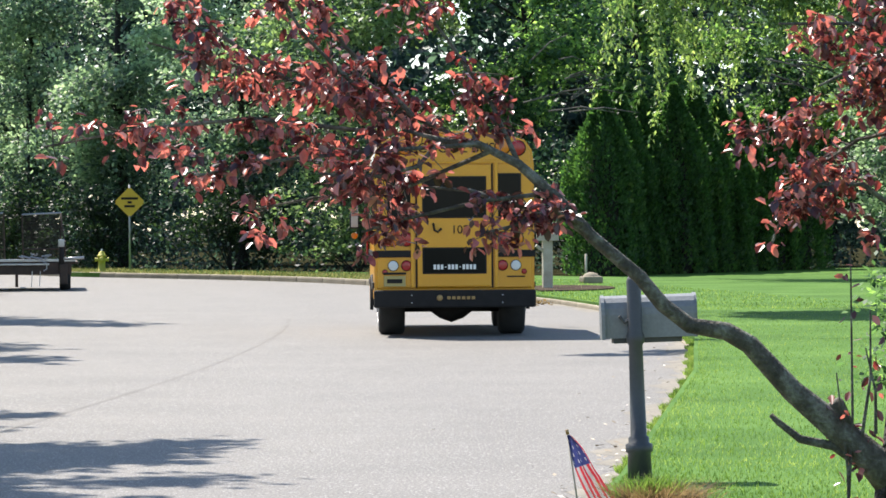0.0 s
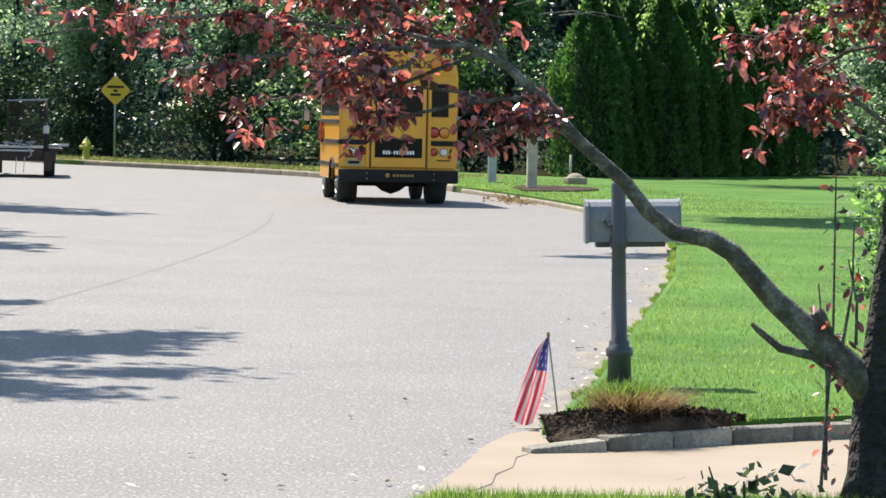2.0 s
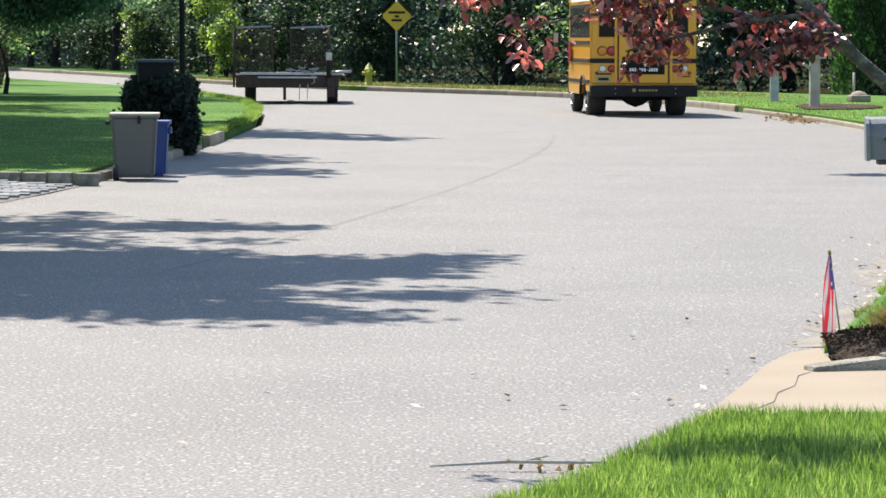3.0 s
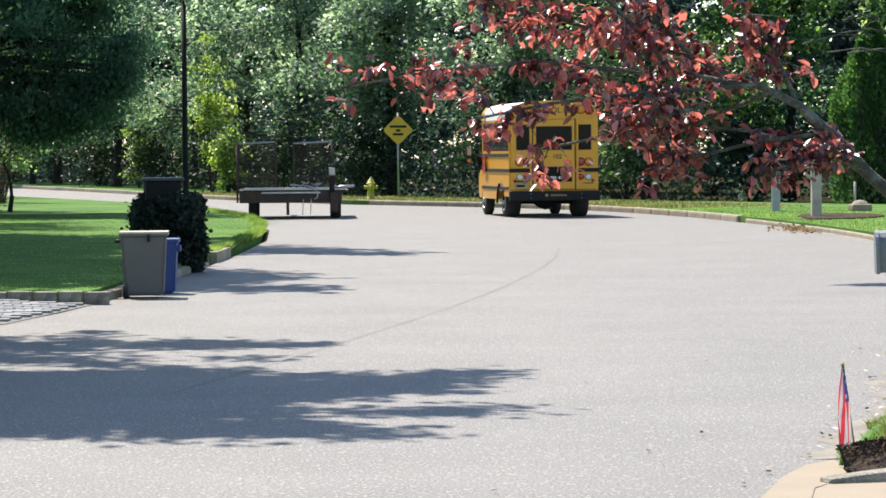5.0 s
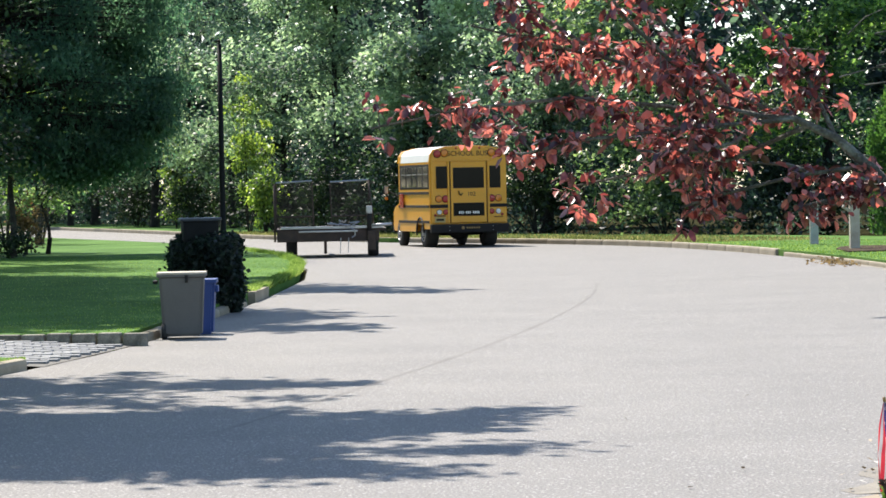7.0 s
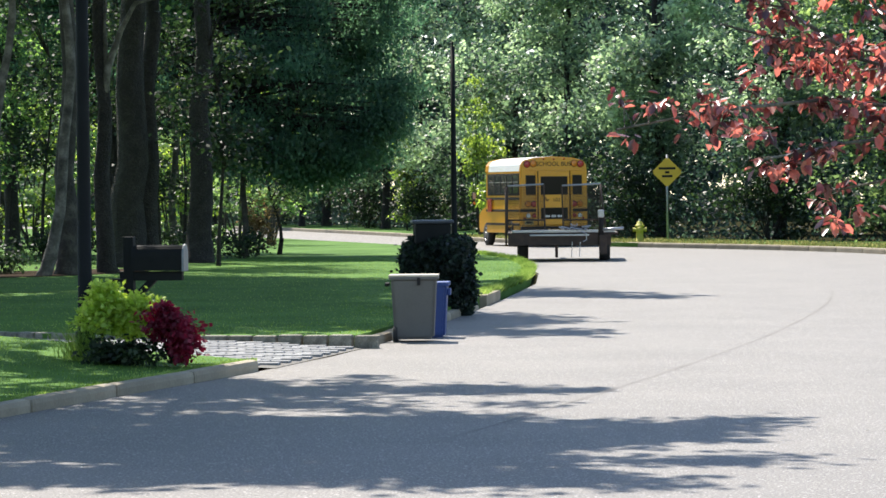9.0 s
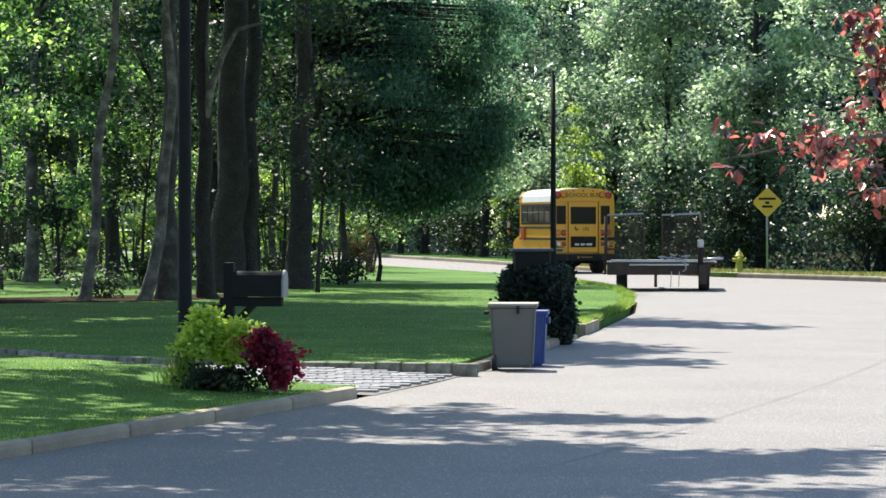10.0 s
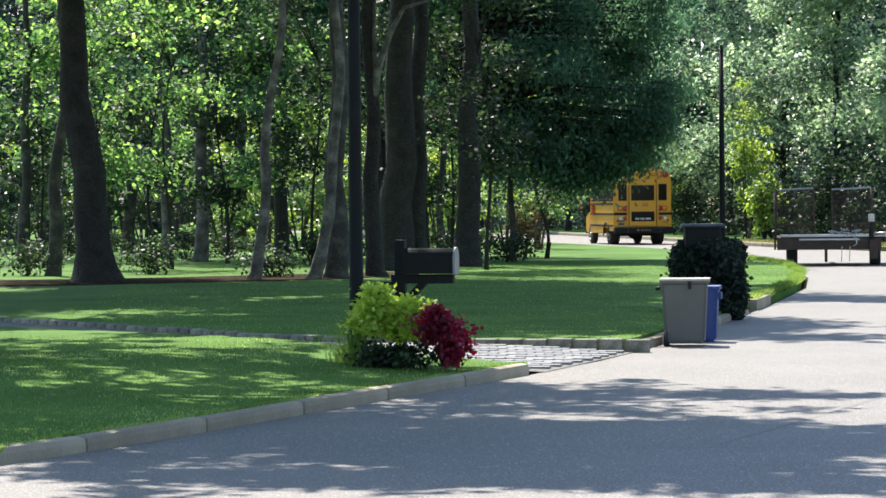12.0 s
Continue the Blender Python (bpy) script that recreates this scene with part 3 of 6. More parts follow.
def build_bus():
    W, BACK, FRONT = 1.15, -1.2, 2.75
    bus = empty("school_bus", pose(3.82, 45.66, 0, rz=-2.2), "small yellow school bus with black rear bumper driving away", "school bus")
    section = [(-W, .66), (-W, 2.47), (-W + .03, 2.68), (-W + .13, 2.82), (-.65, 2.91), (0, 2.95), (.65, 2.91), (W - .13, 2.82), (W - .03, 2.68), (W, 2.47), (W, .66)]
    part("body", prism(bmesh.new(), [(x, z) for x, z in section if z < 2.55], BACK + .12, FRONT), BUS_YELLOW, bus)
    roof = [(x * 1.002, z) for x, z in section if z > 2.4]
    part("roof", prism(bmesh.new(), [(p[0], p[1] + (.004 if p[1] > 2.45 else .003)) for p in roof], BACK + .125, FRONT - .25), WHITE_PAINT, bus, "white painted roof")
    part("front_cap", prism(bmesh.new(), [(p[0] * 1.006, p[1] + .008) for p in roof], FRONT - .25, FRONT + .1), BUS_YELLOW, bus)
    bm = prism(bmesh.new(), section, BACK, BACK + .12)
    edge = [e for e in bm.edges if all(abs(v.co.y - BACK) < 1e-4 for v in e.verts)]
    bmesh.ops.bevel(bm, geom=edge, offset=.05, segments=3, affect="EDGES")
    part("rear_cap", bm, BUS_YELLOW, bus)
    b = BACK - .003
    # rear header ledge and door
    boxed("header_ledge", (0, b - .012, 2.50), (2.12, .03, .035), BUS_YELLOW, bus, .01)
    door = boxed("emergency_door", (0, b - .008, 1.59), (1.06, .03, 1.75), BUS_YELLOW, bus, .012)
    for sx in (-1, 1):
        boxed("door_seal", (sx * .545, b - .004, 1.59), (.022, .014, 1.78), BUS_BLACK, door, .003)
        boxed("hinge_rail", (sx * .60, b - .015, 1.60), (.055, .04, 1.80), BUS_YELLOW, bus, .012)
        # side rear windows
        f = boxed("rear_side_window", (sx * .79, b - .006, 2.02), (.345, .02, .64), BUS_BLACK, bus, .008, "black rubber gasket")
        boxed("pane", (sx * .79, b - .015, 2.02), (.30, .01, .59), GLASS_DARK, f, .004)
    w = boxed("door_window", (0, b - .025, 2.0), (.92, .02, .60), BUS_BLACK, door, .008)
    boxed("pane", (0, b - .034, 2.0), (.87, .01, .55), GLASS_DARK, w, .004)
    w = boxed("lower_window", (0, b - .025, 1.09), (.92, .02, .38), BUS_BLACK, door, .012)
    boxed("pane", (0, b - .034, 1.09), (.87, .01, .34), GLASS_DARK, w, .004)
    bm = bmesh.new()
    for k in range(12):
        if k not in (3, 7):
            box(bm, (-.285 + k * .052, b - .042, 1.0), (.036, .006, .07), .002)
        else:
            box(bm, (-.285 + k * .052, b - .042, 1.0), (.022, .006, .014), .002)
    part("white_marks", bm, WHITE_PAINT, door, "row of white marks on the dark lower window")
    for word, x in (("SCHOOL", -.21), ("BUS", .42)):
        letters("sign_word", word, .20, Matrix.Translation((x, b - .004, 2.70)) @ Euler((radians(90), 0, 0)).to_matrix().to_4x4(), BUS_BLACK, bus)
    letters("fleet_number", "102", .17, Matrix.Translation((.08, b - .026, 1.53)) @ Euler((radians(90), 0, 0)).to_matrix().to_4x4(), BUS_BLACK, bus)
    hm = bmesh.new()
    tube(hm, [(-.30, b - .03, 1.62), (-.30, b - .07, 1.60), (-.29, b - .07, 1.53), (-.24, b - .07, 1.50), (-.19, b - .05, 1.55)], [.016] * 5, 8)
    part("door_handle", hm, BUS_BLACK, door, "black bent door handle", True)
    for sx in (-1, 1):
        for x, z, r, m, nm in ((.70, 2.72, .105, AMBER_LENS, "warning_light"), (.915, 2.70, .105, RED_LENS, "warning_light"), (.69, 1.40, .095, RED_LENS, "stop_light"),
                               (.89, 1.40, .095, AMBER_LENS, "turn_light"), (.69, 1.02, .07, RED_LENS, "tail_light"), (.88, 1.02, .07, CLEAR_LENS, "reversing_light"), (1.0, .93, .035, RED_LENS, "marker_light")):
            ring = disc(nm, sx * x, b - .012, z, r * 1.13, BUS_BLACK, bus, .016)
            disc("lens", sx * x, b - .024, z, r, m, ring, .012)
        boxed("rub_rail", (sx * .88, b - .014, 1.19), (.56, .035, .10), BUS_BLACK, bus, .012)
    for x in (-.35, 0, .35):
        disc("roof_marker", x, b - .008, 2.86, .03, RED_LENS, bus, .015)
    boxed("number_plate", (-.86, b - .012, .80), (.31, .012, .15), PLATE, bus, .004, "pale plate with plain dark bars")
    boxed("plate_bars", (-.86, b - .02, .80), (.22, .006, .06), BUS_BLACK, bus, .002)
    boxed("plate_lamp", (-.86, b - .02, .91), (.33, .03, .03), BUS_BLACK, bus, .006)
    boxed("grab_bar", (.88, b - .02, .86), (.26, .02, .02), BUS_BLACK, bus, .006)
    bumper = boxed("rear_bumper", (0, BACK - .07, .545), (2.32, .18, .25), BUS_BLACK, bus, .03, "black steel rear bumper")
    for x in (-.62, .68):
        for z in (.49, .6):
            disc("bolt", x, BACK - .165, z, .012, STEEL, bumper, .008, seg=8)
    disc("badge", -.22, BACK - .165, .56, .045, BRONZE, bumper, .01)
    bm = bmesh.new()
    for k in range(6):
        box(bm, (-.09 + k * .07, BACK - .166, .56), (.05, .008, .045), .003)
    part("badge_bars", bm, BRONZE, bumper)
    # chassis under the floor
    bm = bmesh.new()
    for sx in (-.43, .43):
        box(bm, (sx, 1.2, .5), (.1, 5.0, .16), .01)
    box(bm, (0, -.9, .52), (1.1, .12, .1), .01)
    part("chassis", bm, BUS_BLACK, bus)
    bm = tube(bmesh.new(), [(-.95, 0, .385), (-.3, 0, .385), (-.16, 0, .37), (0, 0, .36), (.16, 0, .37), (.3, 0, .385), (.95, 0, .385)], [.06, .06, .14, .19, .14, .06, .06], 12)
    part("rear_axle", bm, BUS_BLACK, bus, "", True)
    part("fuel_tank", box(bmesh.new(), (.15, -.75, .53), (.7, .45, .2), .05), BUS_BLACK, bus)
    for sx in (-1, 1):
        for k, z in enumerate((.74, 1.19, 1.58)):
            boxed("side_rail", (sx * (W + .008), .83, z), (.025, 3.85, .075), BUS_BLACK, bus, .006)
        boxed("skirt", (sx * (W - .02), -.78, .60), (.05, .7, .14), BUS_YELLOW, bus, .01)
        boxed("skirt", (sx * (W - .02), 1.6, .56), (.05, 2.2, .22), BUS_YELLOW, bus, .01)
        boxed("window_band", (sx * (W - .001), .75, 2.05), (.01, 3.72, .72), BUS_BLACK, bus, .003)
        for k in range(5):
            y = -.72 + k * .70
            f = boxed("side_window", (sx * (W + .003), y, 2.05), (.016, .62, .66), BUS_BLACK, bus, .005)
            boxed("pane", (sx * (W + .009), y, 2.05), (.012, .56, .60), GLASS_SIDE, f, .004)
            boxed("sash_bar", (sx * (W + .014), y, 2.12), (.012, .56, .025), STEEL, f, .003)
        arch = tube(bmesh.new(), [(sx * (W + .012), .47 * math.cos(a), .39 + .47 * math.sin(a)) for a in [radians(d) for d in range(-5, 186, 15)]], [.03] * 13, 6)
        part("wheel_arch", arch, BUS_BLACK, bus)
    # the cab
    prof = [(2.7, .45), (4.05, .45), (4.18, .62), (4.16, 1.02), (3.95, 1.16), (3.35, 1.30), (2.80, 2.10), (2.7, 2.14)]
    part("cab", prism(bmesh.new(), prof, -1.0, 1.0, "x"), BUS_YELLOW, bus)
    part("windshield", prism(bmesh.new(), [(3.36, 1.31), (2.83, 2.09), (2.85, 2.105), (3.385, 1.325)], -.9, .9, "x"), GLASS_DARK, bus)
    boxed("front_bumper", (0, 4.2, .5), (2.0, .14, .2), BUS_BLACK, bus, .03)
    boxed("grille", (0, 4.175, .86), (1.1, .04, .25), BUS_BLACK, bus, .01)
    for sx in (-1, 1):
        boxed("cab_window", (sx * 1.004, 3.0, 1.62), (.012, .34, .5), GLASS_DARK, bus, .005)
        f = new("mirror")
        f.parent = bus
        tube_m = tube(bmesh.new(), [(sx * .98, 3.25, 1.45), (sx * 1.2, 3.45, 1.6), (sx * 1.36, 3.5, 1.66)], [.018] * 3, 8)
        part("arm", tube_m, BUS_BLACK, f)
        boxed("head", (sx * 1.38, 3.5, 1.68), (.15, .1, .26), BUS_BLACK, f, .04, "black mirror housing")
        disc("repeater", sx * 1.38, 3.44, 1.44, .05, AMBER_LENS, f, .03)
        boxed("mirror_glass", (sx * 1.38, 3.447, 1.68), (.11, .008, .21), STEEL, f, .003)
        disc("headlight", sx * .75, 4.15, .9, .1, CLEAR_LENS, bus, -.02)
    arm = boxed("stop_arm", (-W - .05, 2.2, 1.35), (.03, .42, .42), RED_LENS, bus, .012, "folded red stop arm")
    for sx in (-1, 1):
        BUS_WHEELS.append((build_wheel(bus, sx * .88, 0, .38), sx * .88, 0))
        BUS_WHEELS.append((build_wheel(bus, sx * .9, 3.28, .23), sx * .9, 3.28))
    return bus


BUS_WHEELS = []


# ---- things on the far side ----
def build_trailer():
    t = empty("utility_trailer", pose(-4.34, 79.6, 0, rz=3), "dark flatbed utility trailer with mesh gates parked at the kerb", "trailer")
    boxed("deck", (-.06, 1.2, .70), (2.87, 4.2, .06), RUST, t, .01)
    boxed("rear_beam", (-.1, -.92, .56), (2.6, .08, .30), RUST, t, .01)
    boxed("deck_edge", (0, -.93, .765), (2.6, .1, .07), STEEL, t, .012, "pale worn metal deck edge")
    boxed("deck_edge", (-.1, -.99, .67), (1.5, .05, .05), STEEL, t, .01)
    for sx in (-1, 1):
        w = new("wheel")
        w.parent = t
        w.matrix_basis = pose(sx * 1.05, .4, .33)
        bm = tube(bmesh.new(), [(-.14, 0, 0), (-.14, 0, 0), (-.1, 0, 0), (.1, 0, 0), (.14, 0, 0), (.14, 0, 0)], [.18, .29, .33, .33, .29, .18], 22, True, (1, 0, 0))
        part("tyre", bm, RUBBER, w, "", True)
        part("rim", tube(bmesh.new(), [(-.1, 0, 0), (.1, 0, 0)], [.18, .18], 16), STEEL, w)
        boxed("mudguard", (sx * 1.07, .4, .69), (.34, .9, .05), RUST, t, .015)
    # folded mesh gates
    for x0, x1, lean, bars, thick in ((-1.43, -.46, .03, 30, .005), (0.0, .92, -.03, 30, .005)):
        g = new("mesh_gate")
        g.parent = t
        bm = bmesh.new()
        for a, b in (((x0, -.85, .7), (x0 + lean, -.85, 1.92)), ((x1, -.85, .7), (x1 - lean, -.85, 1.96)), ((x0, -.85, 1.05), (x1, -.85, 1.05))):
            tube(bm, [a, b], [.024, .024], 6)
        part("gate_frame", bm, RUST, g)
        if x0 < -1:
            rod("gate_post", [(x0 - .02, -.92, .42), (x0 + lean - .05, -.9, 1.9)], .026, RUST, g, 8)
        else:
            rod("gate_post", [(x1 + .15, -.92, .72), (x1 + .02, -.9, 1.96)], .024, RUST, g, 8, "leaning corner post")
        rod("top_bar", [(x0 + lean, -.85, 1.92), (x1 - lean, -.85, 1.96)], .026, GALV, g, 6, "pale worn top bar")
        bm = bmesh.new()
        n = bars
        for k in range(1, n):
            x = x0 + (x1 - x0) * k / n
            tube(bm, [(x, -.85, .72), (x, -.85, 1.92)], [thick] * 2, 4)
        for k in range(1, bars):
            z = .72 + 1.2 * k / bars
            tube(bm, [(x0, -.85, z), (x1, -.85, z)], [thick] * 2, 4)
        part("wire_mesh", bm, BLACK_PAINT, g, "fine dark wire mesh")
    # jack, chain and lamp
    rod("jack_post", [(.95, -.98, .55), (.95, -.98, 1.25)], .07, BUS_BLACK, t, 10)
    boxed("jack_head", (.95, -1.0, 1.2), (.16, .16, .2), STEEL, t, .03)
    rod("tail_bar", [(.95, -1.0, .8), (1.52, -1.0, .83)], .035, STEEL, t, 8)
    bm = bmesh.new()
    rng = np.random.default_rng(4)
    for k in range(14):
        p = Vector((rng.uniform(-.15, .75), -1.0 + rng.uniform(-.05, .05), .80 + rng.uniform(-.03, .1)))
        q = p + Vector((rng.uniform(-.2, .2), rng.uniform(-.05, .05), rng.uniform(-.05, .06)))
        tube(bm, [p, q], [.022, .022], 6)
    part("tie_chain", bm, STEEL, t, "heap of chain and straps")
    bm = tube(bmesh.new(), [(.45, -1.02, .75), (.58, -1.04, .70), (.58, -1.04, .55), (.5, -1.04, .5)], [.016] * 4, 6)
    tube(bm, [(.22, -1.03, .5), (.2, -1.04, .1)], [.012] * 2, 6)
    tube(bm, [(.42, -1.03, .5), (.4, -1.04, .12)], [.012] * 2, 6)
    part("hanging_strap", bm, STEEL, t)
    boxed("lamp_box", (1.0, -1.0, .42), (.2, .1, .5), RUST, t, .02)
    boxed("tongue", (-.2, 3.9, .55), (.12, 1.3, .12), RUST, t, .01)
    boxed("front_stand", (-.2, 4.3, .27), (.08, .08, .54), RUST, t, .01)


def build_sign():
    s = empty("warning_sign", pose(-2.2, 104.2, .1, rz=3), "yellow diamond warning sign on a steel post at the wood edge", "road sign")
    rod("post", [(0, 0, 0), (0, 0, 2.9)], .035, GALV, s, 8)
    bm = box(bmesh.new(), (0, 0, 0), (.73, .012, .73), 0)
    vert = [e for e in bm.edges if abs(e.verts[0].co.y - e.verts[1].co.y) > .005]
    bmesh.ops.bevel(bm, geom=vert, offset=.05, segments=4, affect="EDGES")
    p = part("panel", bm, SIGN_YELLOW, s)
    p.matrix_basis = Matrix.Translation((0, -.045, 2.32)) @ Matrix.Rotation(radians(45), 4, "Y")
    for z, n in ((2.44, 8), (2.31, 2), (2.18, 5)):
        boxed("dark_bar", (0, -.055, z), (n * .07, .008, .075), BUS_BLACK, s, .003)


def build_hydrant():
    h = empty("fire_hydrant", pose(-3.03, 100.9, .12), "yellow fire hydrant on the grass by the kerb", "hydrant")
    bm = tube(bmesh.new(), [(0, 0, 0), (0, 0, .05), (0, 0, .06), (0, 0, .5), (0, 0, .52), (0, 0, .56), (0, 0, .57), (0, 0, .66), (0, 0, .71)], [.17, .17, .12, .11, .15, .15, .12, .09, .03], 16)
    part("barrel", bm, HYDRANT, h, "", True)
    rod("bonnet_nut", [(0, 0, .7), (0, 0, .77)], .03, WHITE_PAINT, h, 6)
    for d, r in (((-.2, 0), .055), ((.2, 0), .055), ((0, -.22), .08)):
        rod("outlet", [(0, 0, .42), (d[0], d[1], .42)], r, HYDRANT, h, 12)
        rod("cap", [(d[0] * .9, d[1] * .9, .42), (d[0] * 1.1, d[1] * 1.1, .42)], r * 1.25, HYDRANT, h, 8)


def build_bins():
    b = empty("wheelie_bin", pose(-3.70, 35.95, 0, rz=4), "grey plastic refuse bin with a pale lid at the kerb", "refuse bin")
    bm = bmesh.new()
    r = bmesh.ops.create_cube(bm, size=1)
    for v in r["verts"]:
        k = .225 if v.co.z < 0 else .262
        v.co = Vector((math.copysign(k, v.co.x), math.copysign(k, v.co.y), .03 if v.co.z < 0 else .74))
    bmesh.ops.bevel(bm, geom=list(bm.edges), offset=.03, segments=2, affect="EDGES")
    part("tub", bm, BIN_GREY, b)
    boxed("rim", (0, 0, .735), (.57, .57, .035), BIN_GREY, b, .012)
    boxed("lid", (0, 0, .762), (.575, .575, .025), WOOD, b, .01, "pale flat lid")
    boxed("latch", (.06, -.285, .70), (.035, .02, .09), BUS_BLACK, b, .005)
    boxed("handle", (-.31, 0, .66), (.05, .3, .04), BUS_BLACK, b, .01)
    for sy in (-1, 1):
        rod("wheel", [(-.24, sy * .2, .09), (-.19, sy * .2, .09)], .09, RUBBER, b, 14)
    b = empty("recycling_bin", pose(-3.62, 37.0, 0, rz=2), "blue plastic recycling bin beside the grey bin", "recycling bin")
    bm = bmesh.new()
    r = bmesh.ops.create_cube(bm, size=1)
    for v in r["verts"]:
        k = .18 if v.co.z < 0 else .215
        v.co = Vector((math.copysign(k, v.co.x), math.copysign(k, v.co.y), 0 if v.co.z < 0 else .655))
    bmesh.ops.bevel(bm, geom=list(bm.edges), offset=.03, segments=2, affect="EDGES")
    part("tub", bm, BIN_BLUE, b)
    boxed("rim", (0, 0, .635), (.47, .47, .05), BIN_BLUE, b, .012)
    boxed("handle", (.23, 0, .54), (.04, .2, .08), BIN_BLUE, b, .01)


def mailbox_shell(bm, length, wide, high):
    out = [(-wide / 2, 0), (wide / 2, 0), (wide / 2, high * .55)] + [(wide / 2 * math.cos(a), high * .55 + high * .45 * math.sin(a)) for a in [radians(d) for d in range(20, 180, 20)]] + [(-wide / 2, high * .55)]
    return prism(bm, out, -length / 2, length / 2)


def build_mailboxes():
    # grey box across the view on a turned post
    m = empty("mailbox", pose(2.65, 17.75, .13, 0, -1.6, 0), "grey metal mailbox on a dark turned post by the kerb", "mailbox")
    bm = tube(bmesh.new(), [(0, 0, z) for z in (0, .16, .17, .21, .22, .25, .26, .78, .80, .84, .86, 1.15, 1.18)], [.072, .066, .078, .078, .06, .06, .047, .040, .052, .052, .042, .042, .03], 14)
    part("post", bm, POST_DARK, m, "", True)
    bx = part("box", mailbox_shell(bmesh.new(), .53, .2, .245), BOX_GREY, m)
    bx.matrix_basis = pose(.095, .125, .82, rz=86)
    d = part("door", mailbox_shell(bmesh.new(), .02, .212, .255), BOX_GREY, m)
    d.matrix_basis = pose(.367, .142, .815, rz=86)
    d = part("back", mailbox_shell(bmesh.new(), .02, .212, .255), BOX_GREY, m)
    d.matrix_basis = pose(-.175, .105, .815, rz=86)
    bm = tube(bmesh.new(), [(-.09, .0, .95), (-.06, -.0, .91), (-.01, -.0, .95)], [.012] * 3, 6)
    part("latch", bm, POST_DARK, m)
    boxed("bracket", (.08, .1, .805), (.4, .1, .03), POST_DARK, m, .006)
    # black box on a square post among the flowers
    m = empty("mailbox", pose(-5.85, 29.9, .13, rz=-3), "black metal mailbox on a square post among flowers", "mailbox")
    boxed("post", (0, 0, .59), (.1, .1, 1.18), BLACK_PAINT, m, .008)
    boxed("arm", (.22, 0, .80), (.62, .09, .09), BLACK_PAINT, m, .008)
    boxed("brace", (.17, 0, .70), (.34, .07, .07), BLACK_PAINT, m, .008, "", Matrix.Rotation(radians(-45), 4, "Y"))
    bx = part("box", mailbox_shell(bmesh.new(), .5, .18, .25), BLACK_PAINT, m)
    bx.matrix_basis = pose(.29, 0, .85, rz=90)
    d = part("door", mailbox_shell(bmesh.new(), .02, .2, .265), BOX_GREY, m)
    d.matrix_basis = pose(.55, 0, .845, rz=90)
    boxed("shelf", (-.12, 0, .76), (.2, .14, .03), BLACK_PAINT, m, .006)
    # two pale posts far along the right kerb
    m = empty("mailbox", pose(7.95, 69.8, .13, rz=5), "mailbox on a thick white wooden post", "mailbox")
    boxed("post", (0, 0, .55), (.22, .18, 1.1), WOOD, m, .015)
    bx = part("box", mailbox_shell(bmesh.new(), .5, .2, .2), WOOD, m)
    bx.matrix_basis = pose(0, -.05, 1.1, rz=80)
    boxed("brace", (-.16, 0, .92), (.25, .1, .07), WOOD, m, .01, "", Matrix.Rotation(radians(35), 4, "Y"))
    m = empty("mailbox", pose(7.72, 76.6, .13, rz=5), "dark mailbox on a grey post by the bend", "mailbox")
    boxed("post", (0, 0, .5), (.2, .16, 1.0), GALV, m, .015)
    bx = part("box", mailbox_shell(bmesh.new(), .55, .26, .32), BLACK_PAINT, m)
    bx.matrix_basis = pose(0, -.05, 1.0, rz=75)
    # box with a lid that the ivy has grown round
    m = empty("mailbox", pose(-4.22, 43.5, .13, rz=10), "dark lidded mailbox rising out of an overgrown shrub", "mailbox")
    boxed("post", (0, 0, .48), (.12, .12, .96), BLACK_PAINT, m, .01)
    boxed("box", (0, 0, 1.03), (.50, .46, .3), BLACK_PAINT, m, .03)
    boxed("lid", (0, 0, 1.19), (.58, .52, .05), BIN_LID, m, .02, "worn dark lid with a pale rim")


def build_cover():
    c = empty("utility_cover", pose(9.75, 76.2, .1, rz=8), "low pale grey moulded utility cover on the mulch", "utility cover")
    bm = bmesh.new()
    box(bm, (0, 0, .12), (.5, .5, .18), .05)
    part("base", bm, CONCRETE, c)
    bm = tube(bmesh.new(), [(0, 0, .16), (0, 0, .20), (0, 0, .27), (0, 0, .31)], [.24, .22, .16, .05], 16)
    part("dome", bm, CONCRETE, c, "", True)
    p = empty("garden_stake", pose(9.75, 77.2, .1), "thin pale stake behind the white cover", "stake")
    rod("rod", [(0, 0, 0), (0, 0, .75)], .03, WOOD, p, 8)
    sheet("far_mulch", smooth_line([(7.5, 67.0), (8.6, 67.2), (9.6, 69.5), (9.4, 72.5), (8.0, 72.8), (7.55, 70)], 2), LAWN_Z + .03, MULCH, "dark mulch round the far mailbox", "mulch", thick=.1)


def build_poles():
    for x, y, h, r in ((-6.22, 29.56, 6.5, .065), (-7.38, 82.2, 5.55, .075)):
        p = empty("lamp_post", pose(x, y, .1), "slim dark metal street lamp post", "lamp post")
        bm = tube(bmesh.new(), [(0, 0, 0), (0, 0, .3), (0, 0, .32), (0, 0, 2), (0, 0, h)], [r * 1.5, r * 1.5, r * 1.1, r, r * .8], 12)
        part("shaft", bm, BLACK_PAINT, p, "", True)
        rod("finial", [(0, 0, h), (0, 0, h + .12)], r * .4, BLACK_PAINT, p, 8)


# ---- plants ----
def thing_leaves(name, pts, size, mat, parent, rng, label="", droop=.3, broad=.6, fine=False, flat=0.0):
    return finish(name, leaf_mesh(name, pts, size, rng, droop, broad, None, fine, flat or .4), mat, parent, label)


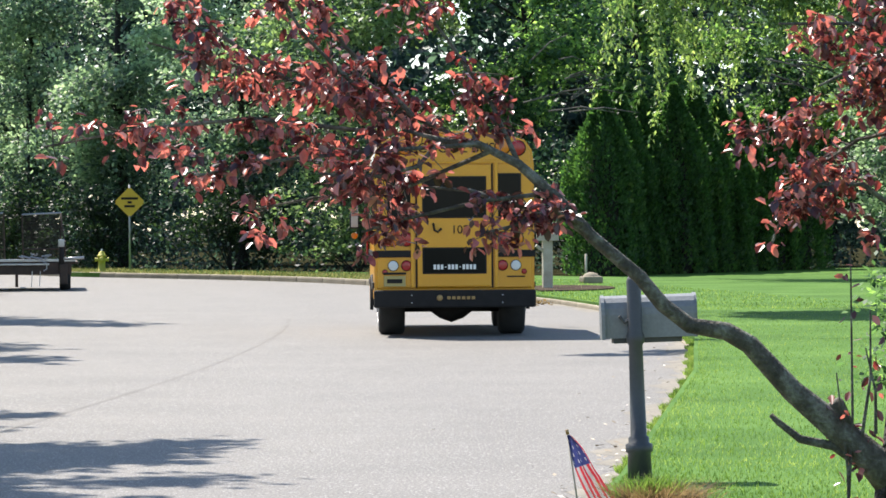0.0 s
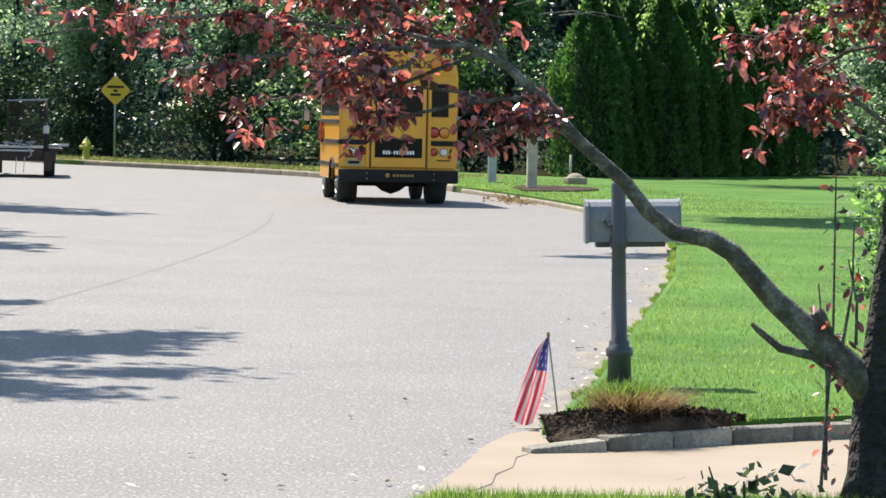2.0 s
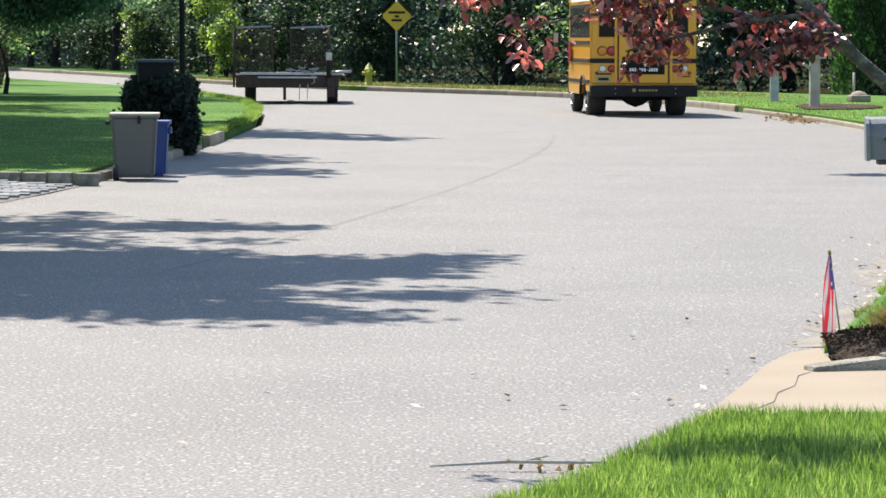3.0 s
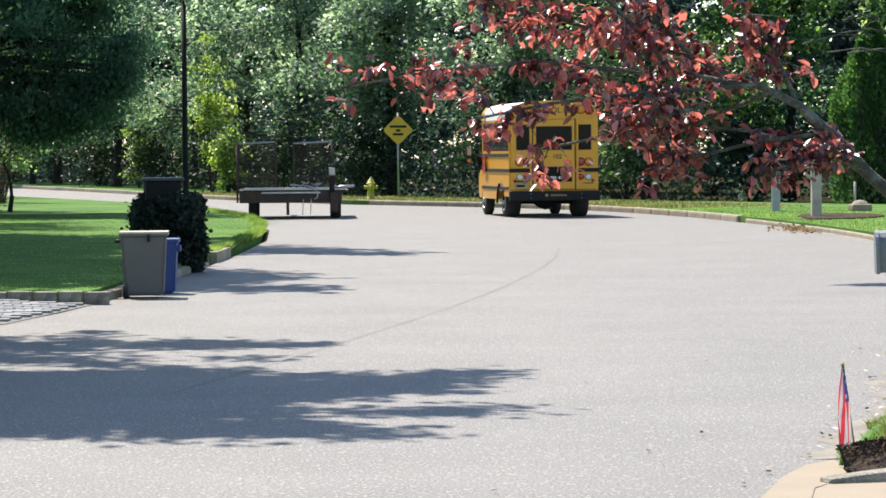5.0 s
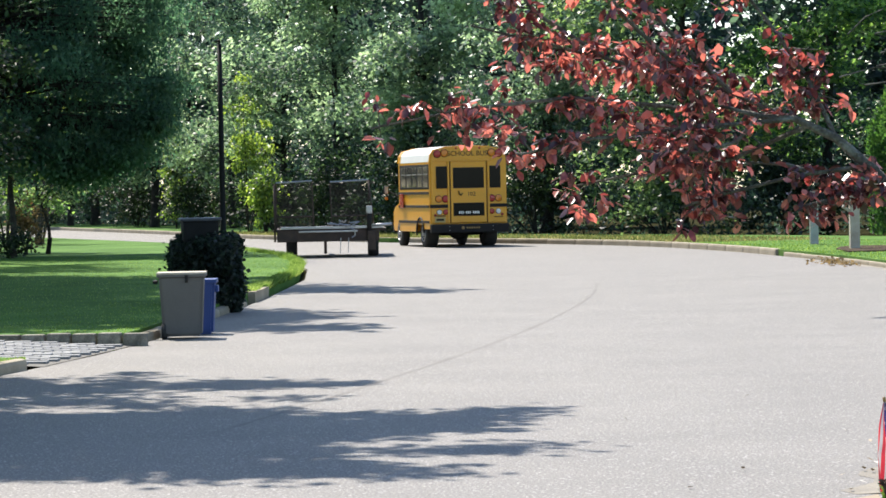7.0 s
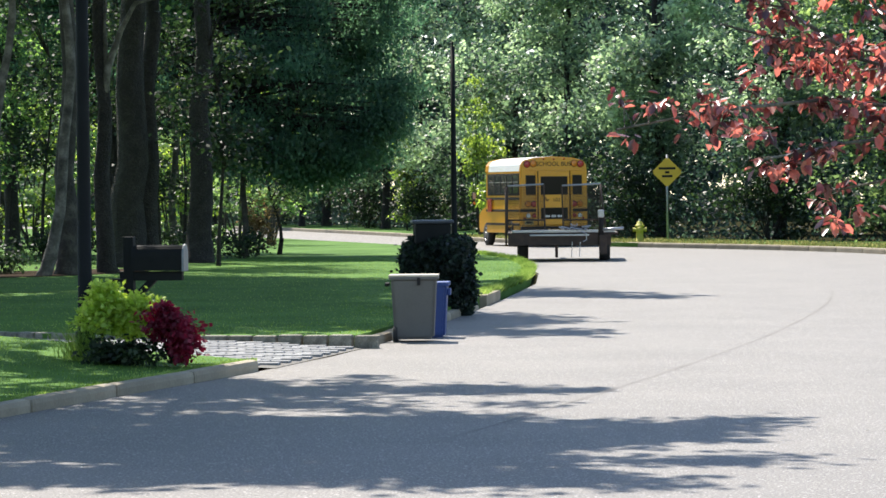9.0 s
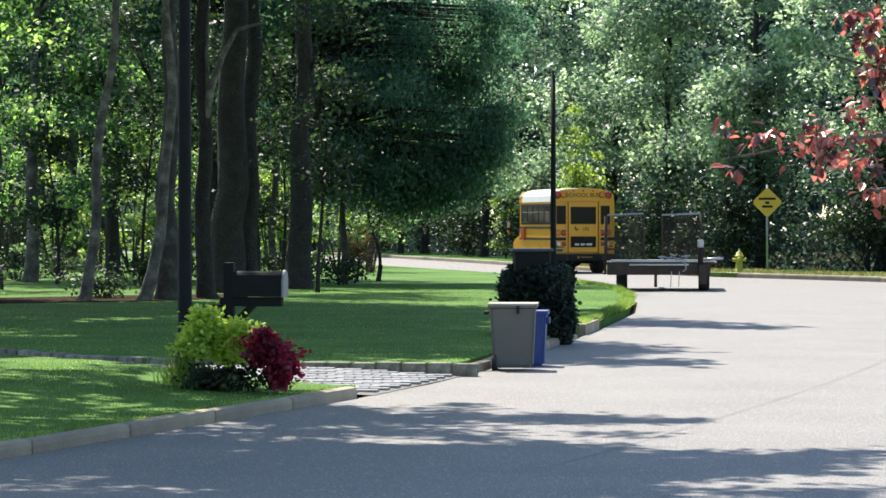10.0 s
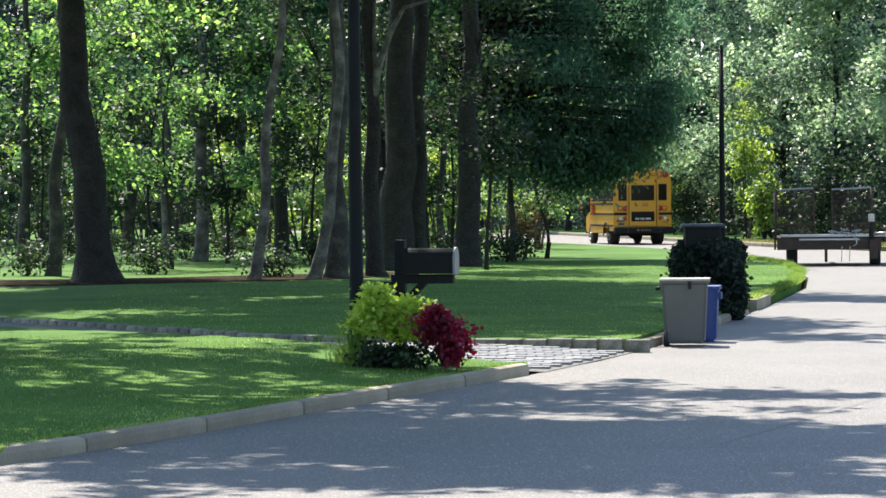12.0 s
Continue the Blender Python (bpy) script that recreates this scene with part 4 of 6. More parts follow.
def build_tree(name, x, y, h, trunk_r, crown, mat, bark, label, seed, leaf=.16, n=90, each=55, base=LAWN_Z, category="tree", group="", hollow=.55, spread=.5, bend=None, limbs=(), billow=0.0, broad=.6, flat=.4, droop=.3):
    rng = np.random.default_rng(seed)
    t = empty(name, pose(x, y, base - .05), label, category, group)
    pts, rad = [], []
    steps = 16 if bend else 8
    for k in range(steps + 1):
        f = k / steps
        pts.append((.3 * math.sin(4 * f + seed) * f, .1 * math.cos(2.3 * f + seed) * f, h * .8 * f))
        rad.append(trunk_r * (1 - .75 * f))
    if bend:
        pts = [(float(np.interp(q[2], [b[1] for b in bend], [b[0] for b in bend])) + .06 * math.sin(1.9 * q[2] + seed), q[1], q[2]) for q in pts]
    near = Vector(pts[1])
    pts, rad = [pts[0], tuple(near * (.18 / near.z)), tuple(near * (.5 / near.z))] + pts[1:], [trunk_r * (1.7 if trunk_r > .25 else 1.3), trunk_r * (1.3 if trunk_r > .25 else 1.12), trunk_r * 1.05] + rad[1:]
    bm = tube(bmesh.new(), pts, rad, 16 if bend else 10)
    if bend:
        # furrowed, uneven bark
        for v in bm.verts:
            a = math.atan2(v.co.y, v.co.x - .01)
            v.co.x *= 1 + .02 * math.sin(7 * a + seed)
            v.co += Vector((math.sin(5.1 * v.co.z + seed) * .3, math.cos(3.7 * v.co.z + seed) * .3, 0)) * trunk_r * .22 + Vector(rng.normal(size=3)) * trunk_r * .035
    del pts[1:3]
    for line, r in limbs:
        # sunlight on these limbs is put into a paler bark than the trunk's
        part("limb", tube(bmesh.new(), line, [r * (1 - .75 * k / (len(line) - 1)) for k in range(len(line))], 8), PALE_BARK, t, "limb coloured pale as sunlit", True)
    places = []
    for cx, cy, cz, rx, ry, rz, *few in crown:
        if billow:
            p, c = billows(rng, (cx, cy, cz), (rx, ry, rz), few[0] if few else n, each, billow)
        else:
            p, c = clumps(rng, (cx, cy, cz), (rx, ry, rz), few[0] if few else n, each, spread, hollow)
        places.append(p)
        for q in c[:: max(1, n // 9)]:
            f = min(.95, max(.25, (q[2] - .35 * rz) / (h * .8)))
            i = min(steps - 1, int(f * steps))
            a = Vector(pts[i]).lerp(Vector(pts[i + 1]), f * steps - i)
            e = Vector(q)
            tube(bm, [a, a.lerp(e, .5) + Vector((0, 0, .3)), e], [trunk_r * .28, trunk_r * .16, .015], 5)
    part("trunk", bm, bark, t, "", True)
    if places:
        thing_leaves("crown", np.concatenate(places), leaf, mat, t, rng, "", droop, broad, False, flat)
    return t


def build_woods():
    rng = np.random.default_rng(11)
    # trees round the outside of the bend
    spots = [(10.5, 100), (6.0, 102), (1.6, 107), (-2.6, 112.5), (-6.2, 119), (-8.9, 128), (-12.0, 138), (-16.8, 150), (-23, 165), (15, 104), (20.5, 107), (26, 104), (-31, 184), (-40, 178)]
    for i, (x, y) in enumerate(spots):
        h = rng.uniform(13, 16)
        # shade right of x = 9 is a darker leaf; tree 1 is toned sunlit
        mat = SHADED_LEAF if x > 9 else LEAF if i != 1 else LEAF_LIGHT
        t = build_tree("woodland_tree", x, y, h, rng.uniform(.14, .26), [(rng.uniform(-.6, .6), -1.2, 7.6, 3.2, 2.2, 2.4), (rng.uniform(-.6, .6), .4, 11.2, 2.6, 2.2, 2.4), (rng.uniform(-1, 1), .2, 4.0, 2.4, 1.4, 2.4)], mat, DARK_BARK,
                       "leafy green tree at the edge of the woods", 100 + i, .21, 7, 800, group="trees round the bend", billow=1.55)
    # low growth hanging over the far verge
    for i, (x, y) in enumerate([(9.0, 97.5), (5.2, 99.0), (1.2, 104), (-3.4, 109.5), (-6.3, 116), (-9.2, 126), (-13.2, 140), (-18, 153), (-25, 168), (13, 99.5), (18.5, 103)]):
        b = empty("undergrowth_shrub", pose(x, y, -.05), "tangled green shrub under the trees", "shrub", "undergrowth")
        p, c = clumps(rng, (0, 0, 1.6), (2.6, 1.5, 1.7), 60, 60, .36, .2)
        p = p[p[:, 2] > .05]
        # shade under the trees is in the leaf colour; shrub 1 is toned sunlit
        thing_leaves("foliage", p, .16, LEAF_LIGHT if i == 1 else DARK_SHADED_LEAF, b, rng)
        bm = bmesh.new()
        for q in c[:8]:
            tube(bm, [(0, 0, 0), (q[0] * .5, q[1] * .5, max(.2, q[2] * .6)), (q[0], q[1], max(.3, q[2]))], [.03, .02, .008], 5)
        part("stem_tangle", bm, DARK_BARK, b)
    # yellow-green growth beside the far lamp post, sunlight put into its leaf colour
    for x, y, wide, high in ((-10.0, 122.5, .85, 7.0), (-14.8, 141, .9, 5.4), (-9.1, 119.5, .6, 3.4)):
        b = empty("vine_thicket", pose(x, y, -.05), "yellow-green vines hanging at the wood edge, coloured as sunlit", "vines", "vines")
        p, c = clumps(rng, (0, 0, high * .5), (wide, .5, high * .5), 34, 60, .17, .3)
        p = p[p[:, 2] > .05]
        thing_leaves("foliage", p, .15, LIT_LEAF, b, rng, "", .8, .6)
        bm = bmesh.new()
        for q in c[:6]:
            tube(bm, [(0, 0, 0), (q[0] * .6, q[1] * .6, max(.2, q[2] * .6)), (q[0], q[1], max(.3, q[2]))], [.03, .02, .008], 5)
        part("stem_tangle", bm, DARK_BARK, b)
    pts = [q for q in RIGHT_EDGE if q[1] > 88]
    q = np.array(along(pts, .5))[:, :2]
    p = np.repeat(q, 130, 0) + np.stack([rng.uniform(3.6, 8.5, len(q) * 130), rng.uniform(4.0, 9.0, len(q) * 130)], 1)
    extra = np.stack([rng.uniform(9, 32, 9000), rng.uniform(101, 112, 9000)], 1)
    p = np.concatenate([p, extra])
    p = np.column_stack([p, 4.6 * rng.uniform(0, 1, len(p)) ** 1.2])
    # dark leaf colour stands in for the gloom behind the front trees
    tagged(finish("understory", leaf_mesh("understory", p, .2, rng), DEEP_SHADE_LEAF), "dark tangled understory of the woods", "woods", "", "stuff")
    # second rank and the far mass, the dark of deep shade put into their leaves
    for i in range(19):
        x, y = -66 + i * 5.6 + rng.uniform(-1.2, 1.2), 0
        y = 136 + max(0, -x) * 1.45 - max(0, x) * .9 + rng.uniform(-4, 4)
        build_tree("woodland_tree", x, y, 17, .25, [(0, 0, 5, 4.4, 3.2, 5.0), (0, 0, 10.5, 4.4, 3.4, 4.6), (0, .6, 15, 3.2, 2.8, 3)], DEEP_SHADE_LEAF, DARK_BARK, "tall tree deep in the woods", 300 + i, .40, 34, 78, group="deep woods", hollow=.4, spread=.75)
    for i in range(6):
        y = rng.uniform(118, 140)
        build_tree("woodland_tree", bearing(14.2 + 1.1 * i, y), y, 17, .25, [(0, 0, 4, 4.2, 3.2, 4.2), (0, 0, 10.5, 4.4, 3.4, 4.6)], DEEP_SHADE_LEAF, DARK_BARK, "tall tree deep in the woods", 340 + i, .40, 40, 78, group="deep woods", hollow=.4, spread=.75)
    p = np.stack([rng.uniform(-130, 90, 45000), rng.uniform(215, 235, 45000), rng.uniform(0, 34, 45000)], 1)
    ob = finish("far_woods", leaf_mesh("far_woods", p, 1.5, rng), DEEP_SHADE_LEAF)
    tagged(ob, "dense mass of far green woodland", "woods", "", "stuff")


def bearing(deg, y):
    return -math.tan(radians(deg)) * y


def build_left_trees():
    rng = np.random.default_rng(21)
    # trunks that stand on the left lawn's far edge
    straight = ((0, 0), (.15, 6), (.2, 15))
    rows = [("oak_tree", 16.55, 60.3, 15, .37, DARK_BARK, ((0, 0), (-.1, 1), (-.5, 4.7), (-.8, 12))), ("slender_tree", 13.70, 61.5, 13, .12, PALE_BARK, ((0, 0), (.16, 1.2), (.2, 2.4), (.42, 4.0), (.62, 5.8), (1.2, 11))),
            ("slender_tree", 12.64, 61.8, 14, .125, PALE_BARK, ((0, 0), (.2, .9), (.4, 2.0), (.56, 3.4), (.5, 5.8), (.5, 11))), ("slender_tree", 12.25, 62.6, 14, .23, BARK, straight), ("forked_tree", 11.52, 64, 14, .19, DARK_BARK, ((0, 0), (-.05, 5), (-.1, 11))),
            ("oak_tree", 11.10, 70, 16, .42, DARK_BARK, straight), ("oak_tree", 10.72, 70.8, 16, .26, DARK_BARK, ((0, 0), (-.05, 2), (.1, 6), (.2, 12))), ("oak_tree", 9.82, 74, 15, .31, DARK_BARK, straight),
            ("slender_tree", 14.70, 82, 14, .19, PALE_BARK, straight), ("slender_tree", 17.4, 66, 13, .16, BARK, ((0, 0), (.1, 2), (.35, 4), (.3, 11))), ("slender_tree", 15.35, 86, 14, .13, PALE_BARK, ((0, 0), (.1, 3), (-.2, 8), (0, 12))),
            ("slender_tree", 13.2, 90, 14, .15, BARK, straight), ("slender_tree", 17.9, 86, 14, .16, BARK, straight), ("slender_tree", 16.0, 96, 14, .2, BARK, straight), ("slender_tree", 11.9, 98, 14, .14, BARK, straight), ("slender_tree", 14.0, 104, 14, .22, BARK, straight),
            ("slender_tree", 9.0, 82, 12, .09, BARK, straight), ("slender_tree", 10.3, 90, 12, .11, BARK, straight)]
    for i, (nm, deg, y, h, r, bark, bend) in enumerate(rows):
        top, thin = bend[-1][0], .3 if 69 < y < 75 else 1
        crown = [(top, 0, 11.2, 3.6, 3.2, 2.6, int(34 * thin)), (top + rng.uniform(-.8, .8), 1.0, 8.8, 2.2, 2.0, 1.5, int(16 * thin))] if y < 80 else [(top, 0, 10.5, 2.8, 2.6, 2.6, 22), (top + rng.uniform(-.8, .8), .5, 6.5 + rng.uniform(-.8, .8), 1.8, 1.6, 1.8, 14)]
        limbs = (([(-.02, 0, 3.3), (.1, -.1, 4.3), (.4, -.15, 5.1), (.72, -.2, 5.65), (1.3, -.2, 5.8)], .10), ([(.08, -.1, 4.2), (.05, -.1, 5.2), (.12, -.1, 6.3)], .06)) if nm == "forked_tree" else ()
        # crowns of the lawn trees carry their shade in the leaf colour
        build_tree(nm, bearing(deg, y), y, h, r, crown, SHADED_LEAF, bark, {"oak_tree": "dark-trunked oak on the lawn edge", "forked_tree": "dark tree with a forked limb coloured as sunlit behind the lamp post"}.get(nm, "slender grey-barked tree at the lawn edge"), 500 + i, .20, 26, 120, group="lawn trees", hollow=.35, spread=.42, bend=bend, limbs=limbs)
    # hanging dark evergreen boughs over the lawn
    for q, (deg, y, low, shift, label) in enumerate(((9.75, 82, 3.2, 1.9, "dark hanging evergreen tree shading the lawn"), (11.3, 84, 4.6, .3, "dark evergreen tree among the lawn trees"), (13.2, 88, 6.0, 0, "dark evergreen tree among the lawn trees"))):
        boughs = [(shift + rng.uniform(-3.4, 3.0), rng.uniform(-2.2, 1.5), low + (11.5 - low) * (k / 27) ** .9 + rng.uniform(-.3, .3), rng.uniform(1.3, 2.2), rng.uniform(1.1, 1.7), rng.uniform(.7, 1.1)) for k in range(28)]
        if q == 0:
            # the lowest boughs droop towards the road
            boughs += [(.6 + .5 * k + rng.uniform(-.2, .2), rng.uniform(-1.2, .6), 2.55 + .07 * k + rng.uniform(-.1, .25), .8, .8, .55, 12) for k in range(7)]
            boughs += [(3.3 + .28 * k, rng.uniform(-.6, .4), 2.45 + .28 * k, .6, .6, .42, 12) for k in range(5)]
            boughs += [(x, rng.uniform(-.5, .4), z + .15, .5, .5, .34, 14) for x, z in ((2.6, 2.1), (3.1, 2.15), (3.6, 2.3), (4.1, 2.45), (4.5, 2.7), (4.8, 3.1), (5.05, 3.7), (5.25, 4.4), (4.3, 3.2), (3.8, 2.9))]
            boughs += [(3.2 + .35 * k, rng.uniform(-1, .6), 3.9 + .55 * k, .95, .9, .6, 14) for k in range(7)]
        build_tree("hemlock_tree", bearing(deg, y), y, 15, .22, boughs, NEEDLE, DARK_BARK, label, 700 + q, .14, 20, 78, hollow=.15, spread=.34, broad=.42, flat=.05, droop=.8)
    # thickets behind the lawn
    for i in range(48):
        deg, y = 8.6 + 10.6 * (i % 26) / 25 + rng.uniform(-.25, .25), rng.uniform(94, 125)
        b = empty("thicket_shrub", pose(bearing(deg, y), y, .1), "sapling thicket behind the lawn, sun and shade in its colours", "shrub", "thicket")
        hgt = rng.uniform(3, 9.5)
        p, c = clumps(rng, (0, 0, hgt * .5), (1.8, 1.6, hgt * .55), 13, 80, .21, .3)
        p = p[p[:, 2] > .05]
        # leaf colour switches with bearing: sunlit tones right, shaded tones left
        thing_leaves("foliage", p, .17, (LIT_LEAF, SHADED_LEAF, LIT_LEAF, LEAF_LIGHT)[i % 4] if deg < 14.4 else (DARK_SHADED_LEAF, DARK_SHADED_LEAF, SHADED_LEAF, DARK_SHADED_LEAF, LIT_LEAF)[i % 5], b, rng)
        bm = bmesh.new()
        for q in c[:7]:
            tube(bm, [(q[0] * .1, q[1] * .1, 0), (q[0] * .5, q[1] * .5, max(.3, q[2] * .6)), (q[0], q[1], max(.5, q[2]))], [.04, .03, .01], 5)
        part("stem_tangle", bm, BARK, b)
    # saplings between the trunks, their shade put into a dark leaf colour
    for i in range(16):
        deg, y = 9.3 + 9.4 * i / 15 + rng.uniform(-.3, .3), rng.uniform(70, 92)
        low = rng.uniform(1.2, 3.6)
        build_tree("shade_sapling", bearing(deg, y), y, low + 4.5, .05, [(rng.uniform(-.4, .4), 0, low + .6, 1.2, 1.0, .7, 9), (rng.uniform(-.7, .7), .3, low + 2.3, 1.4, 1.1, .9, 10), (rng.uniform(-.6, .6), -.2, low + 4.2, 1.3, 1.1, .9, 9)], DARK_SHADED_LEAF if i % 3 or deg < 12 else SHADED_LEAF, DARK_BARK, "thin shaded sapling between the trunks", 1200 + i, .15, 10, 60, group="saplings", hollow=.2, spread=.3)
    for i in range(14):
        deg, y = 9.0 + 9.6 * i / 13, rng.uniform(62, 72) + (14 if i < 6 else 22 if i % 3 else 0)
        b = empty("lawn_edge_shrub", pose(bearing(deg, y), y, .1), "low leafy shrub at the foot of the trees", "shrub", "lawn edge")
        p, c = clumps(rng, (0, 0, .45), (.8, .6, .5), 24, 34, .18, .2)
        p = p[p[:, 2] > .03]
        # dark leaf colour gives the shade at the foot of the trees
        thing_leaves("foliage", p, .10, DARK_SHADED_LEAF, b, rng)
        bm = bmesh.new()
        for q in c[:6]:
            tube(bm, [(0, 0, 0), (q[0], q[1], max(.2, q[2]))], [.015, .006], 5)
        part("stem_tangle", bm, BARK, b)
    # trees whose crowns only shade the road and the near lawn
    build_tree("shade_tree", -10.3, 28.9, 13, .35, [(2.4, -1.6, 8.2, 3.6, 5.4, .9, 170), (-1.6, -1.5, 8.8, 3.0, 5.4, 1.2, 80), (3.4, 2.9, 8, 2.7, .8, .35, 44), (5.0, -1.2, 8, 2.8, 1.2, .4, 66), (4.2, -2.6, 8, 3.0, 1.0, .4, 45), (5.4, -2.2, 8, 2.0, .9, .4, 70), (4.7, -3.8, 8, 2.9, 1.0, .4, 66), (5.0, -5.3, 8, 2.8, .7, .35, 50), (1.6, 4.6, 8.6, 2.8, 1.2, .5, 50)], SHADED_LEAF, DARK_BARK, "tall tree shading the road", 800, .22, 100, 60, hollow=.38, spread=.22)
    build_tree("shade_tree", -15.2, 29.6, 13, .35, [(2.6, -1.5, 9.5, 3.6, 4.4, 1.2, 68), (3.0, 5, 9.7, 3.4, 3.8, 1.2, 92), (-3.5, 3, 9.7, 3.6, 4.4, 1.2, 72)], SHADED_LEAF, DARK_BARK, "tall tree dappling the near lawn", 803, .27, 62, 38, hollow=.38, spread=.21)
    build_tree("shade_tree", -16.2, 45, 15, .35, [(3.2, -1, 10, 4.4, 4.6, 2.0), (6.8, 2, 10.6, 3.6, 5.0, 1.8), (3.5, 8, 11, 4.8, 4.8, 2.0), (-4.0, .5, 10.4, 4.4, 4.4, 1.8)], SHADED_LEAF, DARK_BARK, "tall tree shading the lawn", 801, .46, 230, 62, hollow=.05, spread=.42)
    build_tree("shade_tree", 15.0, 53.5, 11, .3, [(-7.8, -.3, 8.2, 1.3, 2.8, .4, 120), (-6.2, 1.5, 8.4, 1.2, 2.0, .5, 60), (-2, 1, 8.6, 3.4, 3, 1.2, 90)], SHADED_LEAF, DARK_BARK, "spreading tree shading a patch of the bright lawn", 804, .26, 60, 60, hollow=.05, spread=.3)
    build_tree("shade_tree", 11.8, 44, 11, .3, [(-9.2, -1.2, 8, .9, .25, .2, 14), (-8.5, -.3, 8, .7, .2, .2, 8), (-4.0, .5, 8.6, 2.2, 1.6, .8, 20)], SHADED_LEAF, DARK_BARK, "spreading tree shading a strip of the road", 805, .22, 60, 40, hollow=.05, spread=.16)
    build_tree("shade_tree", -24.0, 58, 16, .35, [(13.4, 1, 11.0, 4.8, 4.0, 2.0), (9.5, 5, 11.8, 4.6, 4.4, 2.0), (4.0, -4, 11, 5, 5, 2.2), (6, 6, 12, 5, 5, 2.2), (0, 0, 11, 4.6, 5, 2.2)], SHADED_LEAF, DARK_BARK, "tall tree shading the lawn", 802, .46, 230, 62, hollow=.05, spread=.42)


def build_arborvitae():
    rng = np.random.default_rng(31)
    for i, (x, y, h) in enumerate([(11.5, 87.3, 5.25), (12.15, 88.6, 5.3), (12.85, 89.2, 5.2), (13.9, 89.8, 5.5), (14.7, 91, 5.5), (15.6, 92.2, 5.2), (16.5, 93.5, 5.0), (17.6, 94.8, 5.0), (18.7, 96.2, 4.9)]):
        t = empty("arborvitae", pose(x, y, .1), "tall pointed green arborvitae in a hedge row", "conifer", "arborvitae hedge")
        n = 13000
        z = h * rng.uniform(0, 1, n) ** 0.85
        a = rng.uniform(0, 2 * np.pi, n)
        f = z / h
        r = np.minimum(1.15, .52 * (h - z) ** .95) * (.92 + .12 * np.sin(7 * a + 9 * f + i)) * rng.uniform(.78, 1.0, n)
        p = np.stack([r * np.cos(a), r * np.sin(a), z], 1)
        away = np.stack([.7 * np.cos(a), .7 * np.sin(a), np.full(n, 1.3)], 1)
        finish("foliage", leaf_mesh("foliage", p, .145, rng, 0, .5, away), ARBOR, t)
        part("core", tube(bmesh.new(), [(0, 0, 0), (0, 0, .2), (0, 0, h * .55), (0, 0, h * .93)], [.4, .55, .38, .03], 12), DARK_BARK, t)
    # weeping light tree above and behind the hedge
    build_tree("weeping_tree", 21.5, 82, 13, .25, [(-7.9, 0, 9.2, 2.4, 1.6, 1.8), (-4.3, 0, 8.8, 2.6, 2, 2.4), (-2.9, -.5, 6.6, 1.5, 1.4, 2.4)], LEAF_LIGHT, DARK_BARK, "light green weeping tree over the hedge", 900, .16, 95, 70, hollow=.3)
    tree = build_tree("weeping_tree", 21.0, 83.5, 12, .2, [(-7.3, .4, 9.6, 2.6, 1.2, 1.2, 40)], WEEPING_LEAF, DARK_BARK, "yellow-green tree with long weeping strands", 902, .15, 40, 50, hollow=.3)
    strands = []
    for bough in range(13):
        bx, by, low = -9.4 + .52 * bough + rng.uniform(-.3, .3), rng.uniform(-1.2, .8), rng.choice([3.4, 4.6, 5.4, 6.2])
        for k in range(6):
            x, y, top = bx + rng.normal(0, .22), by + rng.normal(0, .2), 8.9
            n = int(rng.uniform(80, 120))
            z = top - (top - low) * rng.uniform(.55, 1.0) * rng.uniform(0, 1, n)
            strands.append(np.stack([x + .2 * np.sin(z * 1.1 + bough) + rng.normal(0, .06, n), y + rng.normal(0, .06, n), z], 1))
    tagged(thing_leaves("hanging_strand", np.concatenate(strands), .15, WEEPING_LEAF, tree, rng, "", .9, .4), kind="stuff")
    build_tree("weeping_tree", 21, 90, 13, .25, [(0, 0, 8.0, 4, 3, 4.2), (0, 0, 4, 3, 2.6, 3.5)], LEAF, DARK_BARK, "green tree behind the hedge row", 901, .18, 95, 60, hollow=.3)


